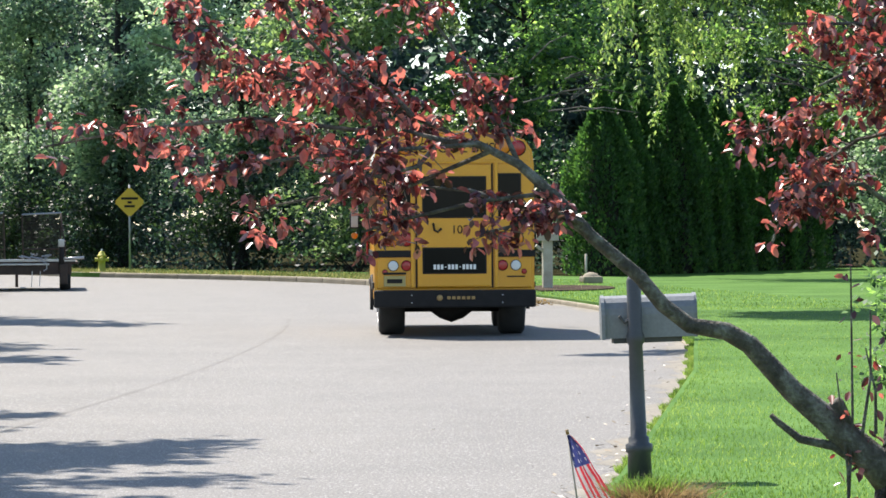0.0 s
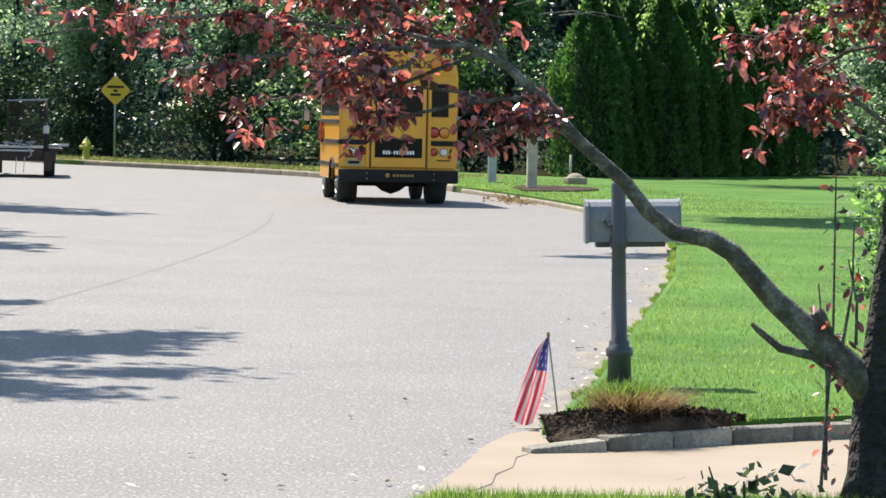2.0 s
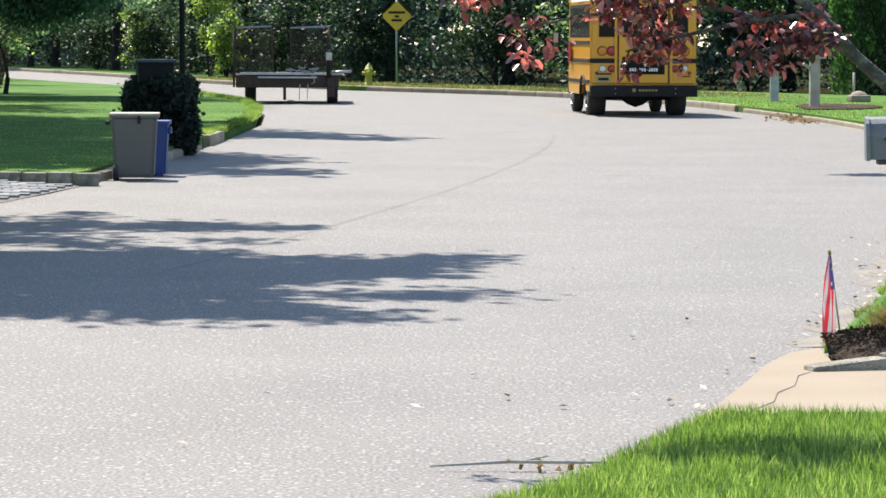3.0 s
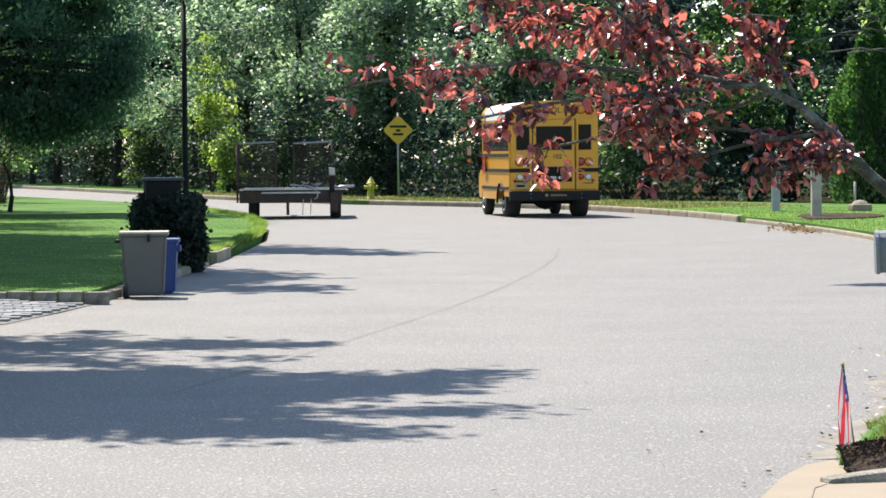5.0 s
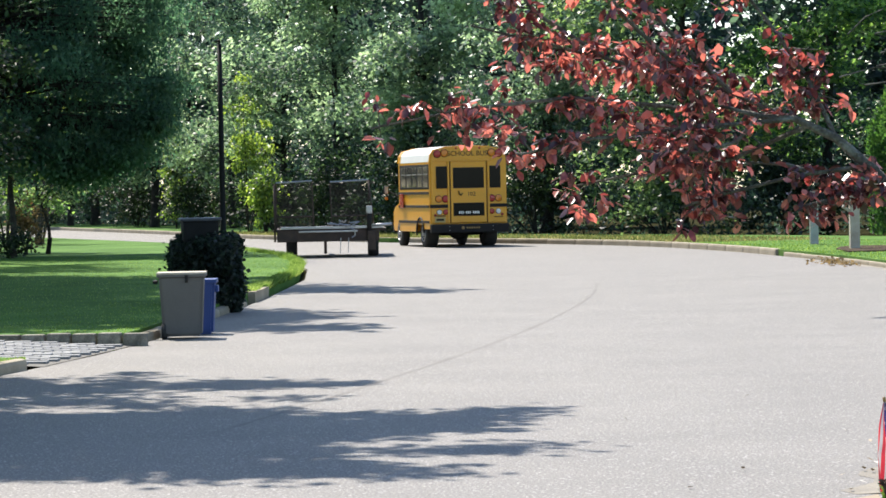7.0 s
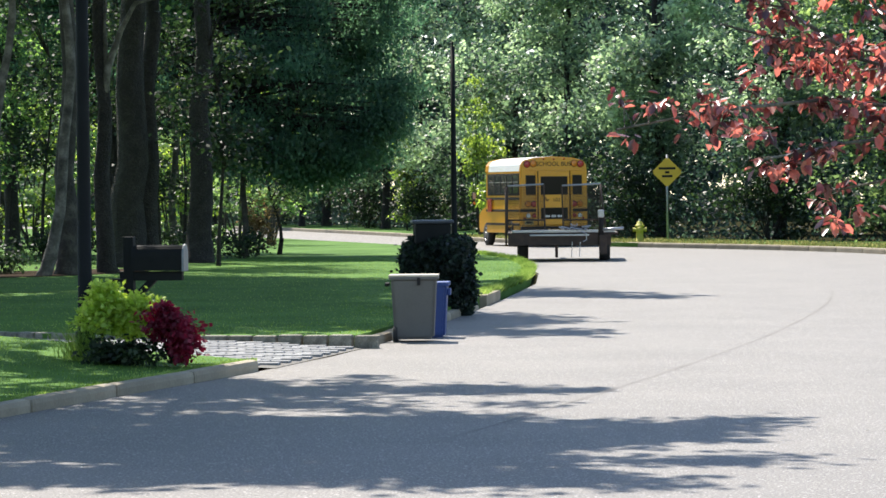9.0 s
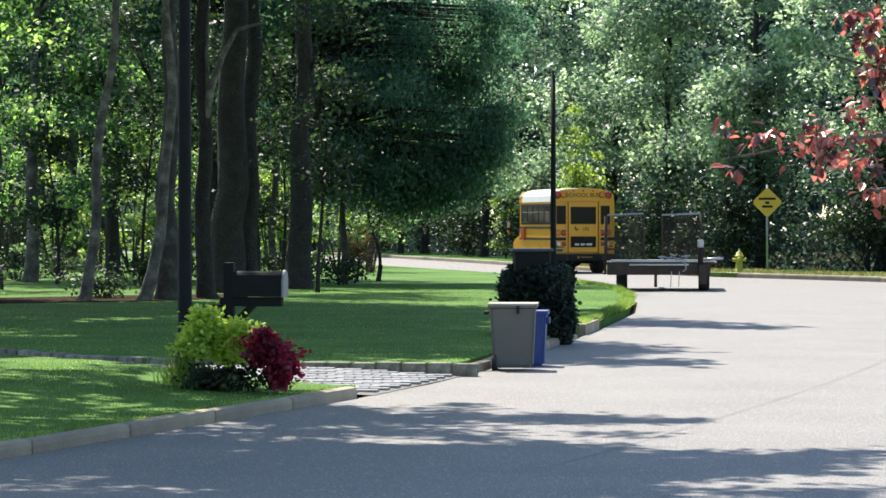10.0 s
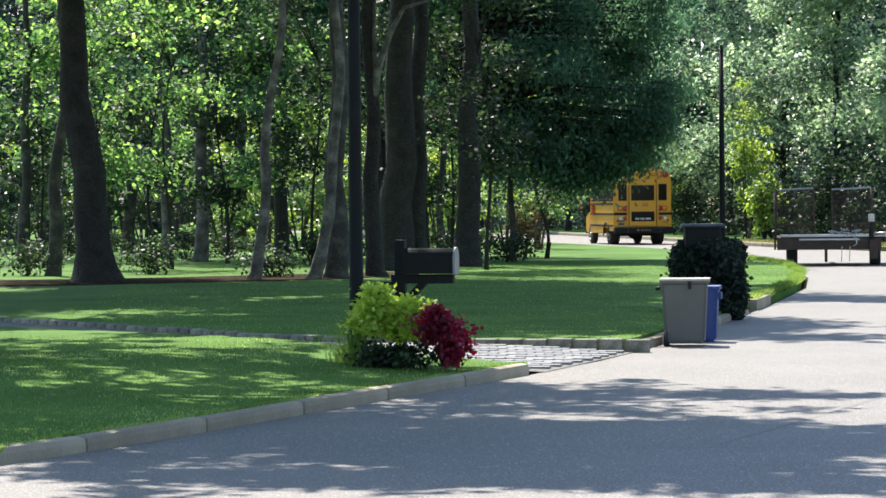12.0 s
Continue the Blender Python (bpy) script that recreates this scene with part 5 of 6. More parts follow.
def build_shrubs():
    rng = np.random.default_rng(41)
    b = empty("clipped_shrub", pose(-4.14, 43.6, 0), "dense dark ivy-leaved shrub grown round a mailbox at the kerb", "shrub")
    n = 17000
    a, f = rng.uniform(0, 2 * np.pi, n), rng.uniform(0, 1, n)
    wide = .50 * (1 - .22 * np.clip((f - .72) / .28, 0, 1) ** 2 - .16 * np.clip((.28 - f) / .28, 0, 1))
    r = wide * (1 + .07 * np.sin(3 * a + 7 * f) + .06 * np.sin(5 * a - 11 * f + 2)) * np.where(f > .95, np.sqrt(rng.uniform(0, 1, n)), np.sqrt(rng.uniform(.55, 1.05, n)))
    p = np.stack([r * np.cos(a), r * np.sin(a), .02 + f * 1.08 + .05 * np.sin(4 * a)], 1)
    stray = rng.uniform(0, 1, n) > .975
    p[stray] *= [1.16, 1.16, 1.04]
    thing_leaves("foliage", p, .068, IVY, b, rng, "", .5, .75)
    # solid dark core in place of the shrub's shaded inside; no separate stems
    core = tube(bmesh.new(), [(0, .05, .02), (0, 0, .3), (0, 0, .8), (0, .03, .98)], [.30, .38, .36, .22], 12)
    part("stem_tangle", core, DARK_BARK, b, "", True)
    # flower bed at the black mailbox
    g = empty("grass_clump", pose(-6.17, 29.3, .13), "clump of arching green grass in the flower bed", "plant", "flower bed")
    p = np.stack([rng.normal(0, .11, 380), rng.normal(0, .1, 380), np.zeros(380)], 1)
    tagged(finish("tuft", grass_mesh("tuft", p, .38, rng, .0045, 1.1), BLADES, g), kind="stuff")
    g = empty("lime_coleus", pose(-5.90, 29.22, .13), "bright yellow-green coleus in the flower bed", "plant", "flower bed")
    p = np.concatenate([clumps(rng, c, r, 40, 30, .05, .2)[0] for c, r in (((-.14, 0, .46), (.22, .2, .28)), ((-.05, 0, .62), (.12, .12, .16)), ((.14, 0, .40), (.24, .2, .2)), ((.26, 0, .54), (.10, .12, .1)), ((.40, -.05, .46), (.12, .16, .12)))])
    thing_leaves("foliage", p, .062, YELLOWGREEN, g, rng, "", 0, .55)
    part("stem_tangle", tube(bmesh.new(), [(0, 0, 0), (-.1, 0, .3), (-.12, 0, .5)], [.02, .015, .005], 6), DARK_BARK, g)
    g = empty("crimson_coleus", pose(-5.28, 28.95, .13), "deep crimson coleus at the kerb", "plant", "flower bed")
    p = np.concatenate([clumps(rng, c, r, 45, 30, .05, .2)[0] for c, r in (((-.04, 0, .40), (.17, .2, .22)), ((.12, -.05, .24), (.13, .17, .2)))])
    p = p[p[:, 2] > .02]
    thing_leaves("foliage", p, .065, CRIMSON, g, rng, "", .5, .55)
    part("stem_tangle", tube(bmesh.new(), [(0, 0, 0), (.02, 0, .25), (0, 0, .4)], [.02, .015, .005], 6), DARK_BARK, g)
    g = empty("dark_bedding_plant", pose(-5.75, 28.95, .13), "low dark leafy bedding plant", "plant", "flower bed")
    p = clumps(rng, (0, 0, .12), (.42, .3, .14), 60, 30, .05, .2)[0]
    thing_leaves("foliage", p[p[:, 2] > .01], .06, DARK_SHADED_LEAF, g, rng)
    part("stem_tangle", tube(bmesh.new(), [(0, 0, 0), (.02, 0, .1), (0, 0, .18)], [.02, .015, .005], 6), DARK_BARK, g)
    # orange-leaved bush and small tree by the far lawn
    g = empty("autumn_bush", pose(bearing(8.75, 84), 84, .13), "straggling bush turning orange at the lawn edge", "shrub")
    p = clumps(rng, (0, 0, .85), (.55, .4, .75), 30, 26, .14, .1)[0]
    thing_leaves("foliage", p[p[:, 2] > .02], .10, STRAW, g, rng)
    part("stem_tangle", tube(bmesh.new(), [(0, 0, 0), (.1, 0, .6), (0, 0, 1.3)], [.05, .03, .01], 6), DARK_BARK, g)
    build_tree("small_tree", bearing(8.35, 84), 84, 2.6, .06, [(.2, 0, 1.7, .9, .7, .5)], LEAF_LIGHT, DARK_BARK, "small light-leaved tree on the lawn", 950, .11, 26, 26, hollow=.2, spread=.2)
    # mulch bed with a dry clump at the grey mailbox
    bm = bmesh.new()
    ring = []
    for k in range(28):
        a = 2 * math.pi * k / 28
        ring.append((2.42 + (.48 + .04 * math.sin(3 * a)) * math.cos(a), 15.38 + (.33 + .02 * math.cos(2 * a)) * math.sin(a)))
    lo = [bm.verts.new((x, y - (.16 if y < 15.38 else 0), LAWN_Z + .006 if y > 15.4 else .07)) for x, y in ring]
    mid = [bm.verts.new((2.44 + (x - 2.44) * .6, 15.38 + (y - 15.38) * .6, LAWN_Z + .06 + random.uniform(-.02, .02))) for x, y in ring]
    top = bm.verts.new((2.44, 15.38, LAWN_Z + .085))
    for k in range(28):
        bm.faces.new((lo[k], lo[(k + 1) % 28], mid[(k + 1) % 28], mid[k]))
        bm.faces.new((mid[k], mid[(k + 1) % 28], top))
    for v in bm.verts:
        v.co.y = max(v.co.y + .18 * (v.co.x - 2.44) - .02, 14.98 + .6 * max(0, v.co.x - 2.25))
    tagged(part("mulch_bed", bm, MULCH), "mound of dark bark mulch at the driveway corner", "mulch", "", "structure")
    p = np.stack([np.clip(rng.normal(2.44, .24, 4500), 1.93, 2.95), np.clip(rng.normal(15.36, .15, 4500), 15.07, 15.68), np.full(4500, LAWN_Z + .01)], 1)
    q = np.hypot((p[:, 0] - 2.44) / .54, (p[:, 1] - 15.38) / .33)
    p = p[q < 1.05]
    p[:, 2] += .08 * np.clip(1 - q[q < 1.05], 0, 1) ** .7 + rng.uniform(0, .015, len(p))
    p[:, 1] = np.maximum(p[:, 1] + .18 * (p[:, 0] - 2.44) - .02, 15.11 + .6 * np.maximum(0, p[:, 0] - 2.35))
    tagged(finish("bark_chips", leaf_mesh("bark_chips", p, .026, rng, 0, .45), MULCH), "loose dark bark chips", "mulch", "", "stuff")
    g = empty("dry_clump", pose(2.40, 15.34, LAWN_Z + .05), "drooping straw-coloured clump with green tips", "plant")
    p = np.stack([rng.normal(0, .075, 2400), rng.normal(0, .065, 2400), np.zeros(2400)], 1)
    tagged(finish("dry_tuft", grass_mesh("dry_tuft", p, .12, rng, .004, 2.6), STRAW, g), kind="stuff")
    p = np.stack([rng.normal(-.03, .07, 320), rng.normal(0, .05, 320), np.full(320, .075)], 1)
    tagged(finish("green_tuft", grass_mesh("green_tuft", p, .09, rng, .006, 1.2), BLADES, g), kind="stuff")


def build_plum():
    rng = np.random.default_rng(51)
    Y = 12.5
    t = empty("plum_tree", pose(2.94, Y, LAWN_Z), "red-leaved plum tree with a lichened crooked limb", "tree")
    o = Vector((2.94, Y, LAWN_Z))
    L = lambda x, z, d=0.0: Vector((x, Y + d, z)) - o  # noqa: E731
    bm = tube(bmesh.new(), [L(2.96, .1), L(2.96, .22), L(2.965, .5), L(2.99, .70), L(3.01, 1.0), L(3.05, 1.4), L(3.08, 1.9, .1), L(3.1, 2.5, .2), L(3.05, 3.0, .3)], [.145, .112, .10, .09, .076, .068, .056, .042, .02], 16)
    # the trunk's shade is painted with a darker bark than the limb's
    part("trunk", bm, DARK_BARK, t, "", True)
    limb = [L(2.93, .56), L(2.85, .65), L(2.68, .80), L(2.53, .925), L(2.355, 1.115), L(2.26, 1.17), L(2.11, 1.195), L(2.0, 1.28), L(1.91, 1.39), L(1.71, 1.56), L(1.57, 1.715), L(1.42, 1.85), L(1.26, 1.93), L(1.12, 1.945), L(.95, 1.99)]
    part("main_limb", tube(bmesh.new(), limb, [.075, .066, .056, .046, .040, .038, .033, .031, .029, .026, .024, .019, .015, .012, .006], 14), PLUM_BARK, t, "crooked limb spotted with grey lichen", True)
    bm = tube(bmesh.new(), [L(2.84, .60), L(2.70, .70), L(2.56, .73), L(2.47, .80), L(2.44, .83)], [.022, .02, .017, .013, .010], 8)
    tube(bm, [L(2.74, .78), L(2.71, .87), L(2.70, .885)], [.045, .035, .03], 9)
    part("broken_stub", bm, PLUM_BARK, t, "", True)
    part("side_limb", tube(bmesh.new(), [L(1.72, 1.55), L(1.60, 1.64), L(1.47, 1.675), L(1.36, 1.70), L(1.22, 1.745), L(1.05, 1.76)], [.02, .018, .015, .012, .008, .004], 8), PLUM_BARK, t, "", True)
    branches = [
        [(1.42, 1.85, 0), (1.0, 2.05, .15), (.5, 2.2, .2), (.1, 2.3, .1), (-.06, 2.34, 0)],
        [(1.26, 1.93, 0), (.8, 1.90, -.15), (.4, 1.86, -.2), (.1, 1.80, -.2)],
        [(.85, 1.98, 0), (.35, 2.04, .1), (-.1, 2.0, .1), (-.48, 1.93, .1)],
        [(1.56, 1.735, 0), (1.25, 1.70, -.1), (.95, 1.63, -.1), (.78, 1.58, -.1)],
        [(1.3, 1.9, 0), (1.0, 1.77, .2), (.6, 1.72, .2), (.33, 1.67, .2)],
        [(1.42, 1.85, 0), (1.32, 2.1, .1), (1.15, 2.35, .1), (.95, 2.6, .1)],
        [(1.0, 2.05, .1), (.72, 2.33, 0), (.5, 2.6, 0)],
        [(.5, 2.2, .2), (.22, 2.38, .1), (.05, 2.58, .1)],
        [(.9, 2.0, 0), (.75, 2.16, -.2), (.55, 2.35, -.3), (.4, 2.6, -.3)],
        [(1.15, 1.93, .1), (.9, 2.1, .3), (.7, 2.2, .4), (.4, 2.28, .4)],
        [(1.1, 1.94, 0), (1.0, 1.84, -.2), (.85, 1.80, -.3), (.6, 1.81, -.3)],
        [(1.7, 1.6, 0), (1.55, 1.66, -.1), (1.38, 1.60, -.1), (1.25, 1.57, -.1)],
    ]
    right = [
        [(3.08, 2.2, .1), (2.8, 2.1, 0), (2.5, 2.0, 0), (2.32, 1.95, 0)],
        [(3.04, 1.6, 0), (2.8, 1.76, -.1), (2.62, 1.76, -.1), (2.46, 1.60, -.1), (2.42, 1.5, -.1)],
        [(3.1, 2.4, .1), (2.8, 2.42, .1), (2.5, 2.42, .1)],
        [(3.1, 2.6, .2), (2.85, 2.6, .3), (2.65, 2.55, .3)],
        [(3.08, 2.0, 0), (2.85, 1.95, .2), (2.68, 1.84, .2), (2.55, 1.74, .2)],
        [(3.1, 2.3, 0), (2.9, 2.25, -.2), (2.7, 2.2, -.25), (2.6, 2.15, -.2)],
    ]
    for i, br in enumerate(branches + right):
        bm = bmesh.new()
        p = [L(*q) for q in br]
        tube(bm, p, [.011 - .008 * k / len(p) for k in range(len(p))], 6)
        spots = []
        steps = along3(p, .035)
        for k, q in enumerate(steps):
            f = k / len(steps)
            if f < .12:
                continue
            if math.sin(.41 * k + 2.1 * i) < -.5:
                continue
            for _ in range(2 if i < 12 else 3):
                d = Vector(rng.normal(size=3)).normalized() * rng.uniform(.03, .15)
                e = q + d
                tube(bm, [q, e], [.003, .0015], 4, False)
                m = rng.integers(6, 13)
                spots.append(np.array(e) + rng.normal(size=(m, 3)) * [.024, .024, .017] + [0, 0, -.012])
        part("branch", bm, PLUM_BARK, t)
        s = np.concatenate(spots)
        bough = thing_leaves("leaf_spray", s - np.array(p[0]), .050, PLUM_LEAF, t, rng, "dark red glossy plum leaves", .7, .6, True, .7)
        tagged(bough, kind="stuff")
        bough.matrix_basis = Matrix.Translation(p[0])
        SPRAYS.append((bough, Vector(p[0]), i))
    # bare grey twigs
    for a in range(16):
        q = L(1.5 + rng.uniform(-.1, .15), 2.18 + rng.uniform(-.12, .12), .05) if a < 10 else L(2.42 + rng.uniform(0, .2), 2.2 + rng.uniform(-.06, .08), .05)
        e = q + Vector((rng.uniform(.05, .3), 0, rng.uniform(-.03, .12) if a < 10 else rng.uniform(-.12, -.02)))
        rod("bare_twig", [q, q.lerp(e, .5) + Vector((0, 0, .02)), e], [.004, .003, .0015], PALE_BARK, t, 5)
    # thin suckers with small leaves up the trunk
    bm, spots = bmesh.new(), []
    for x0, x1, z0, z1 in ((2.73, 2.76, .15, 1.5), (2.80, 2.84, .72, 1.25), (2.75, 2.70, .2, 1.0), (2.86, 2.82, .75, 1.1)):
        p = [L(x0, z0, -.05), L((x0 + x1) / 2 + .02, (z0 + z1) / 2, -.05), L(x1, z1, -.05)]
        tube(bm, p, [.008, .006, .003], 6)
        for q in along3(p, .03):
            if rng.uniform() < .7:
                spots.append(np.array(q) + rng.normal(size=(1, 3)) * .03)
    part("sucker", bm, PLUM_BARK, t)
    thing_leaves("sucker_leaves", np.concatenate(spots), .045, PLUM_LEAF, t, rng, "small red leaves on thin suckers", .4, .5, True)


SPRAYS = []


def along3(pts, step):
    out = []
    for a, b in zip(pts, pts[1:]):
        n = max(1, int((b - a).length / step))
        out += [a.lerp(b, k / n) for k in range(n)]
    return out


def build_right_bush():
    rng = np.random.default_rng(61)
    g = empty("grey_green_shrub", pose(3.80, 15.9, LAWN_Z), "leggy green shrub behind the plum trunk", "shrub")
    p = clumps(rng, (0, 0, .95), (.24, .3, .6), 60, 26, .05, .1)[0]
    thing_leaves("foliage", p, .045, SHADED_LEAF, g, rng, "", .2, .5)
    part("stem_tangle", tube(bmesh.new(), [(.25, 0, 0), (.15, 0, .6), (0, 0, 1.2)], [.03, .025, .01], 6), PLUM_BARK, g)
    g = empty("dark_shrub", pose(2.05, 10.35, .07), "small dark-leaved shrub in the near grass", "shrub")
    p = clumps(rng, (0, 0, .22), (.22, .25, .2), 30, 14, .07, .1)[0]
    thing_leaves("foliage", p[p[:, 2] > .02], .06, DARK_SHADED_LEAF, g, rng)
    bm = bmesh.new()
    for k in range(6):
        tube(bm, [(0, 0, 0), (rng.uniform(-.2, .2), rng.uniform(-.1, .1), rng.uniform(.2, .42))], [.008, .003], 5)
    part("stem_tangle", bm, DARK_BARK, g)


def build_flag():
    f = empty("small_flag", pose(2.10, 16.08, .05, 0, -8, 0), "small striped flag drooping from a stick by the kerb", "flag")
    rod("stick", [(0, 0, 0), (0, 0, .47)], .005, WOOD, f, 8)
    rod("finial", [(0, 0, .47), (0, 0, .495)], .009, BRONZE, f, 8)
    # the cloth hangs in folds from the top of the stick, its thirteen stripes running down
    rows, cols = 22, 39
    bm, grid = bmesh.new(), []
    for j in range(rows + 1):
        v = j / rows
        wide = .014 + .112 * min(1, v / .6) ** .9 + .012 * math.sin(8 * v)
        line = []
        for i in range(cols + 1):
            u = i / cols
            fold = (.006 + .014 * v) * math.sin(4.4 * math.pi * u + 2.0 * v) + .005 * math.sin(11 * u + 6 * v)
            low = .045 * math.sin(math.pi * u) * max(0, (v - .6) / .4)
            line.append(bm.verts.new((-wide * u - .035 * v * v + .02 * math.sin(3.1 * v) * (1 - u), fold, -.425 * v - low)))
        grid.append(line)
    for j in range(rows):
        for i in range(cols):
            u, v = (i + .5) / cols, (j + .5) / rows
            fc = bm.faces.new((grid[j][i], grid[j + 1][i], grid[j + 1][i + 1], grid[j][i + 1]))
            blue = j < 9 and i < 30
            fc.material_index = (1 if i % 6 == 2 + 3 * (j % 4 == 1) and j % 2 else 2) if blue else (0 if (i // 3) % 2 == 0 else 1)
    p = part("cloth", bm, [CLOTH_RED, CLOTH_WHITE, CLOTH_BLUE], f, "faded striped cloth with a blue star field", True)
    FLAG.append(p)
    return f


FLAG = []


def build_litter():
    rng = np.random.default_rng(71)
    base = leaf_mesh("fallen_leaf", np.zeros((1, 3)), .085, rng, 0, .5)
    spots = [(.16, 14.85), (-.05, 13.55), (1.42, 17.9), (.55, 13.6), (1.05, 13.8), (.3, 15.6), (1.2, 13.2), (-.8, 14.2), (.9, 22), (1.9, 24), (-1.0, 17.5), (1.6, 15.8), (.34, 13.97), (.94, 13.99), (1.26, 14.29), (1.58, 15.1), (-.96, 12.28), (1.18, 13.54), (1.04, 16.85), (3.64, 28.92), (.97, 31.86)]
    spots += [(edge_x(RIGHT_EDGE, y) - abs(rng.normal(0, .35)) - .1, y) for y in rng.uniform(16.5, 45, 46)]
    spots += [(edge_x(RIGHT_EDGE, y) - abs(rng.normal(0, .22)) - .06, y) for y in rng.uniform(12.9, 26, 60)]
    for i, (x, y) in enumerate(spots):
        ob = finish("fallen_leaf", base.copy(), LITTER)
        ob.matrix_basis = pose(x, y, .012, rng.uniform(-10, 10), rng.uniform(-10, 10), rng.uniform(0, 360))
        tagged(ob, "curled dry leaf lying on the asphalt", "leaf", "fallen leaves")
    b = empty("fallen_twig", pose(.31, 11.6, .02), "fallen twig with dry leaves on the road edge", "twig")
    bm = tube(bmesh.new(), [(-.3, 0, .0), (0, .02, .015), (.3, -.03, .02), (.42, .0, .02)], [.004, .007, .006, .003], 6)
    tube(bm, [(.05, .02, .015), (.15, .08, .03)], [.005, .002], 5)
    part("stick", bm, WOOD, b)
    p = np.stack([rng.normal(.24, .10, 26), rng.normal(0, .03, 26), np.abs(rng.normal(.01, .008, 26))], 1)
    thing_leaves("dry_leaf_bunch", p, .04, STRAW, b, rng)
    p = np.stack([rng.normal(6.9, .25, 300), rng.normal(63.5, 1.2, 300), np.abs(rng.normal(.02, .03, 300))], 1)
    tagged(finish("leaf_pile", leaf_mesh("leaf_pile", p, .09, rng, 0), STRAW), "drift of dry brown leaves in the gutter", "leaves", "", "stuff")


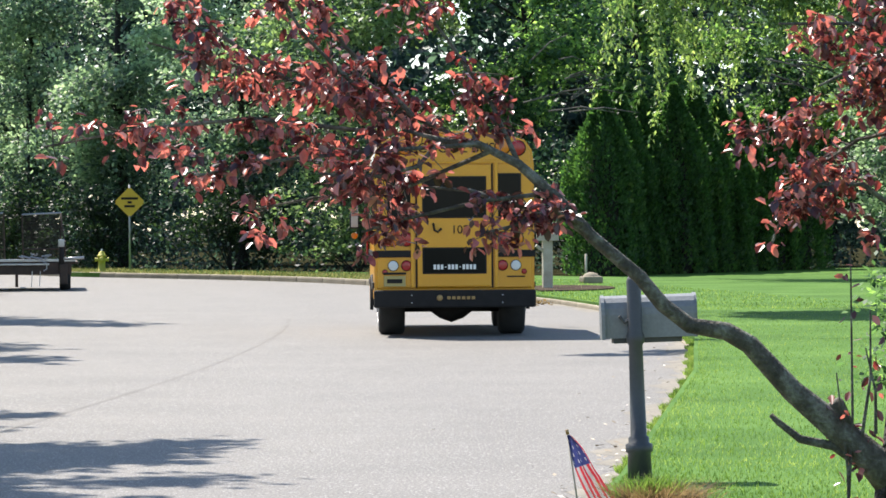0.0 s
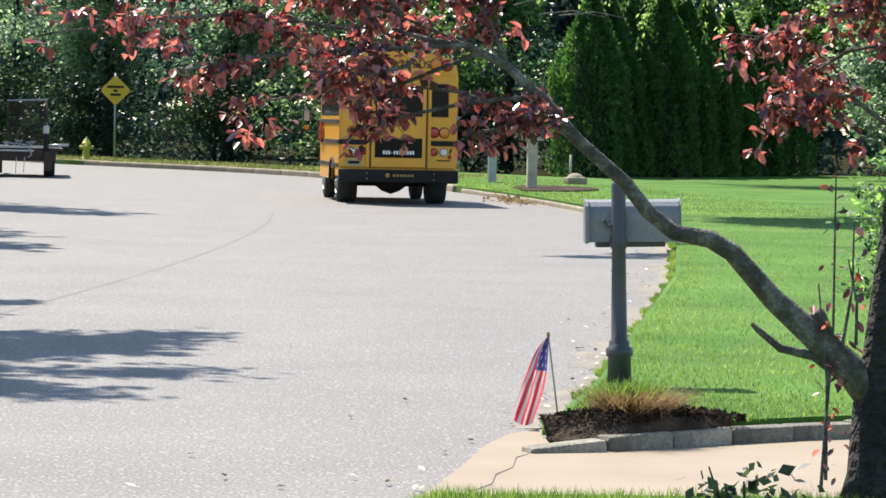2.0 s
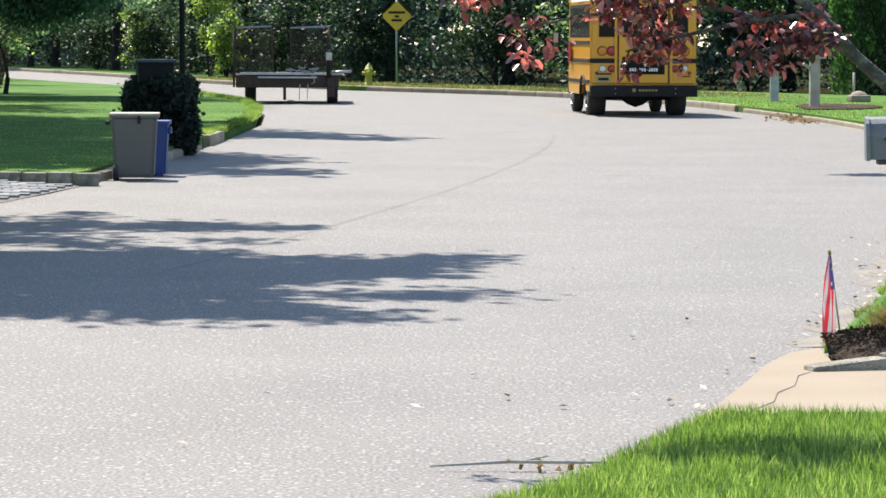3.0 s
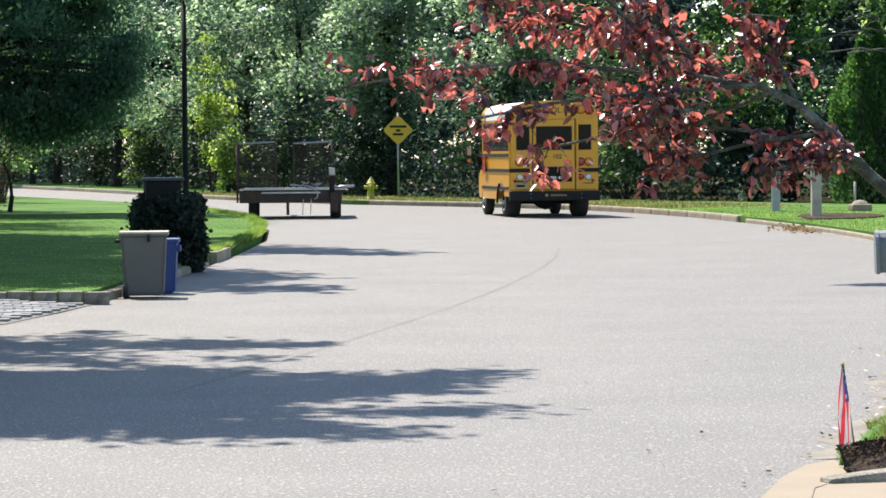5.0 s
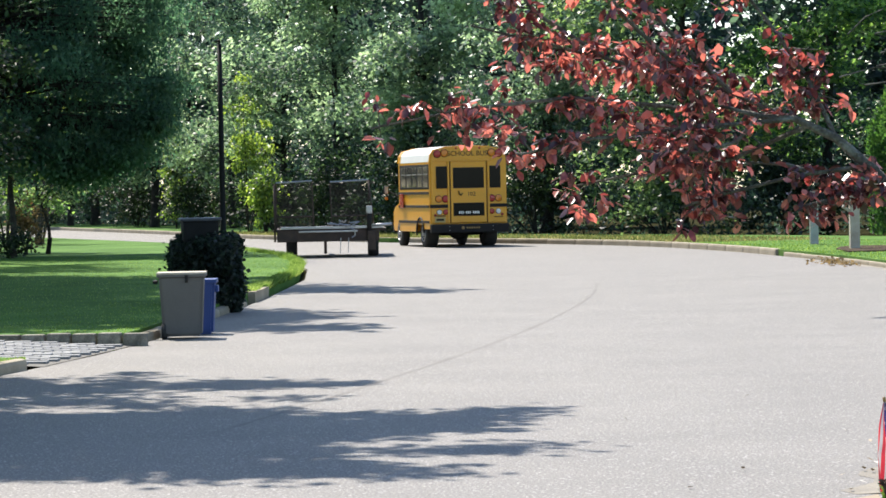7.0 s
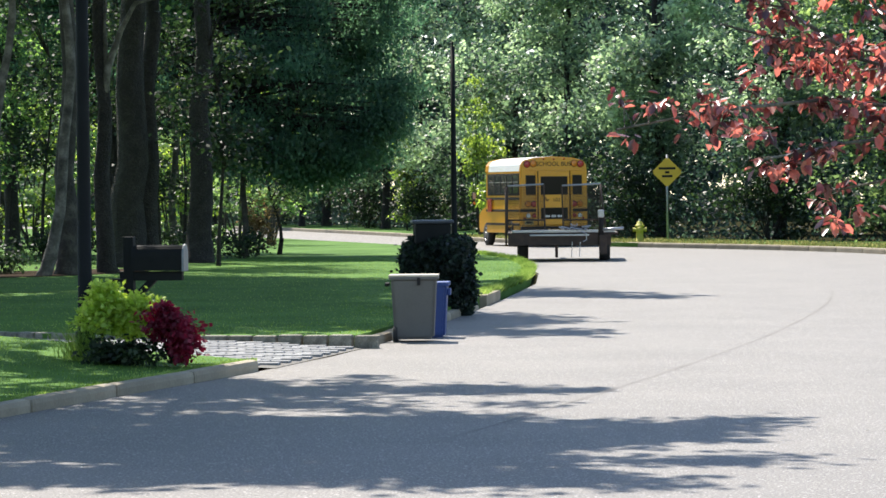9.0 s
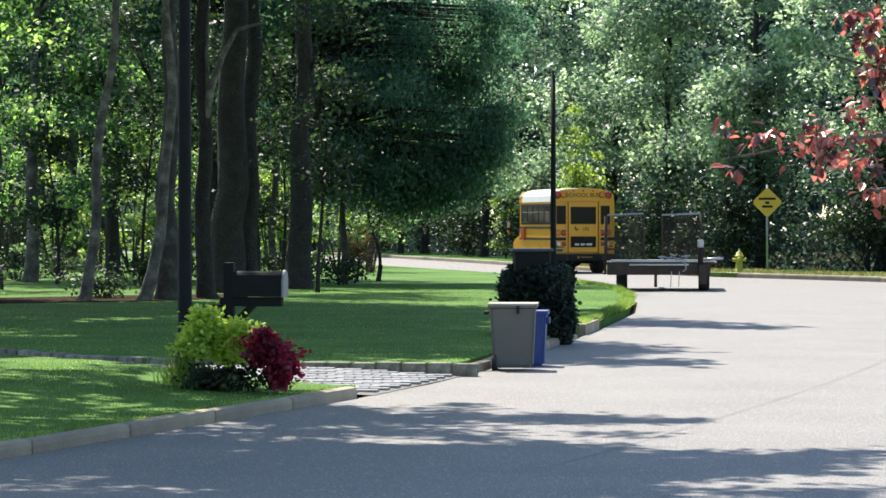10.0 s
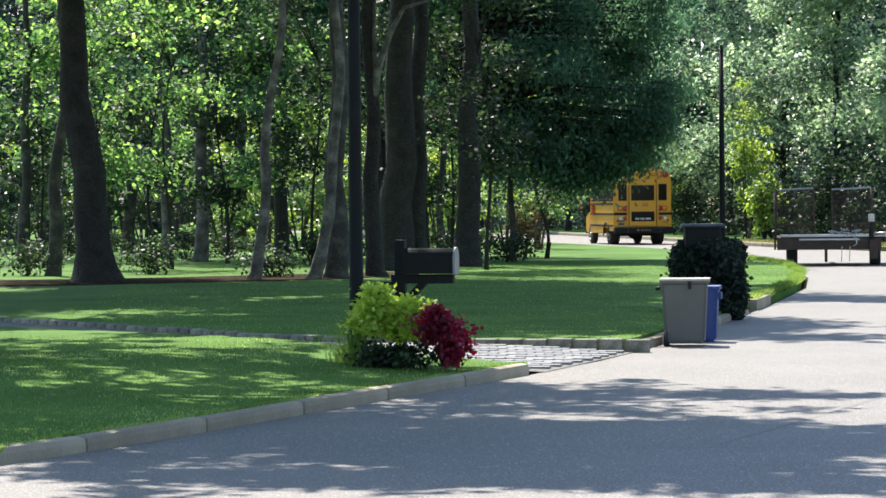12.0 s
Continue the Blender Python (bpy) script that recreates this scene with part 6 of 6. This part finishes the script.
def build_grass():
    rng = np.random.default_rng(81)
    n = 60000
    y = rng.uniform(8.5, 12.62, n)
    x = np.array([edge_x(RIGHT_EDGE, v) for v in np.linspace(8, 13, 200)])
    x = np.interp(y, np.linspace(8, 13, 200), x) + .04 + rng.uniform(0, 1, n) ** 1.3 * 3.2
    p = np.stack([x, y, np.full(n, .09)], 1)
    tagged(finish("verge_grass", grass_mesh("verge_grass", p, .056, rng, .0035, .7), BLADES), "long sunlit grass blades on the near verge", "grass", "", "stuff")
    n = 110000
    y = 15.1 + 40 * rng.uniform(0, 1, n) ** 2.2
    yy = np.linspace(14, 60, 400)
    e = np.interp(y, yy, np.array([edge_x(RIGHT_EDGE, v) for v in yy]))
    p = np.stack([e + .13 + rng.uniform(0, 1, n) ** 1.4 * (2 + .28 * y), y, np.full(n, LAWN_Z - .01)], 1)
    p = p[(np.hypot((p[:, 0] - 2.44) / .54, (p[:, 1] - 15.34 - .18 * (p[:, 0] - 2.44)) / .33) > 1) & (p[:, 1] > 15.2 + .58 * np.clip(p[:, 0] - 2.3, 0, 99))]
    tagged(finish("lawn_grass", grass_mesh("lawn_grass", p, .032, rng, .0045, .8), BLADES), "short sunlit grass blades of the lawn", "grass", "", "stuff")
    n = 26000
    yy = np.linspace(50, 125, 400)
    y = rng.uniform(52, 122, n)
    e = np.interp(y, yy, np.array([edge_x(RIGHT_EDGE, v) for v in yy]))
    p = np.stack([e + .12 + rng.uniform(0, 1, n) ** 1.5 * 4.5, y, np.full(n, LAWN_Z - .02)], 1)
    tagged(finish("lawn_grass", grass_mesh("lawn_grass", p[p[:, 1] < 82], .05, rng, .016, .7), BLADES), "grass blades at the lawn's edge by the bend", "grass", "", "stuff")
    p = p[p[:, 1] > 82]
    tagged(finish("verge_grass", grass_mesh("verge_grass", p, .085, rng, .022, .9), DRY_GRASS), "rough grass blades along the far verge", "grass", "", "stuff")
    n = 90000
    y = 19 + 60 * rng.uniform(0, 1, n) ** 1.4
    yy = np.linspace(10, 90, 500)
    e = np.interp(y, yy, np.array([edge_x(LEFT_EDGE, v) for v in yy]))
    p = np.stack([e - .14 - rng.uniform(0, 1, n) ** 1.3 * (.22 * y), y, np.full(n, LAWN_Z - .01)], 1)
    near = p[:, 1] < 33
    p[near, 2] = [near_lawn_z(a, b) - .01 for a, b in p[near, :2]]
    far = np.interp(p[:, 0], (-17, -13.1, -10.35, -7.9, -6.0, -4.25), (45.1, 40.9, 37.9, 35.35, 34.7, 34.5))
    close = np.interp(p[:, 0], (-60, -13, -5.2, -4.9), (60, 36.4, 30.4, 30.2))
    away = (p[:, 1] > close) & (p[:, 1] < far)
    p = p[~away]
    tagged(finish("lawn_grass", grass_mesh("lawn_grass", p, .026, rng, .008, .6), BLADES), "short grass blades of the shaded lawn", "grass", "", "stuff")

    # ragged tufts hanging over the low kerbs
    for line, lo, hi, side, n, tall, label in ((RIGHT_EDGE, 15.6, 50, 1, 16000, .045, "ragged grass edge creeping over the low kerb"), (LEFT_EDGE, 47.5, 92, -1, 20000, .13, "long rough grass hanging over the overgrown kerb"), (LEFT_EDGE, 17, 30.2, -1, 9000, .035, "grass fringe along the shaded kerb")):
        y = lo + (hi - lo) * rng.uniform(0, 1, n) ** 1.3
        yy = np.linspace(lo, hi, 400)
        e = np.interp(y, yy, np.array([edge_x(line, v) for v in yy]))
        inner = .02 if side == 1 else .13
        p = np.stack([e + side * (inner + .03 * np.sin(3.1 * y) + .03 * np.sin(7.7 * y) + np.abs(rng.normal(0, .06, n))), y, np.full(n, .085 if hi < 31 else .05 if side == 1 else .09)], 1)
        tagged(finish("edge_grass", grass_mesh("edge_grass", p, tall, rng, .006 if hi < 55 else .011, 1.1), BLADES), label, "grass", "", "stuff")


build_ground()
build_seam()
build_gutter()
build_beds()
build_bus_ob = build_bus()
build_trailer()
build_sign()
build_hydrant()
build_bins()
build_mailboxes()
build_poles()
build_cover()
build_woods()
build_left_trees()
build_arborvitae()
build_shrubs()
build_plum()
build_right_bush()
build_flag()
build_litter()
build_kerbs()
build_pavers()
build_grass()


# ---- what moves ----
def motions():
    walk(build_bus_ob, [(t, pose(x, y, 0, rz=h)) for t, x, y, h in BUS_TRACK])
    # distance run, for the wheels
    ts = [r[0] for r in BUS_TRACK]
    run = [0.0]
    for a, b in zip(BUS_TRACK, BUS_TRACK[1:]):
        run.append(run[-1] + math.hypot(b[1] - a[1], b[2] - a[2]))
    steps = [k / 15 for k in range(181)]
    for w, x, y in BUS_WHEELS:
        walk(w, [(t, pose(x, y, .385, -math.degrees(float(np.interp(t, ts, run)) / .385) % 360)) for t in steps])
    # the flag's cloth hangs from the stick, lifts in a breath of wind and falls back
    wind = [(0, .5, 138), (.25, .4, 95), (.5, .4, 52), (1.0, .7, 45), (1.5, 1.0, 0), (2.0, .6, 25), (2.5, .25, 60), (3.0, .2, 62), (4.0, .3, 58), (5.0, .0, 62), (5.5, -.1, 62), (6.5, -.15, 55), (8, .3, 50), (9, .5, 40), (10, .3, 55), (11, .6, 35), (12, .4, 50)]
    for p in FLAG:
        walk(p, [(t, Matrix.Translation((0, 0, .465)) @ Matrix.Rotation(radians(turn), 4, "Z") @ Matrix.Rotation(radians(2 + 20 * blow), 4, "Y")) for t, blow, turn in wind])
    # leaf sprays stir in the light wind
    for ob, at_, i in SPRAYS:
        walk(ob, [(t / 2, Matrix.Translation(at_) @ pose(0, 0, 0, 1.2 * math.sin(1.3 * t + i), 1.0 * math.sin(.9 * t + 1.7 * i), 1.2 * math.cos(1.1 * t + .6 * i))) for t in range(25)])


motions()
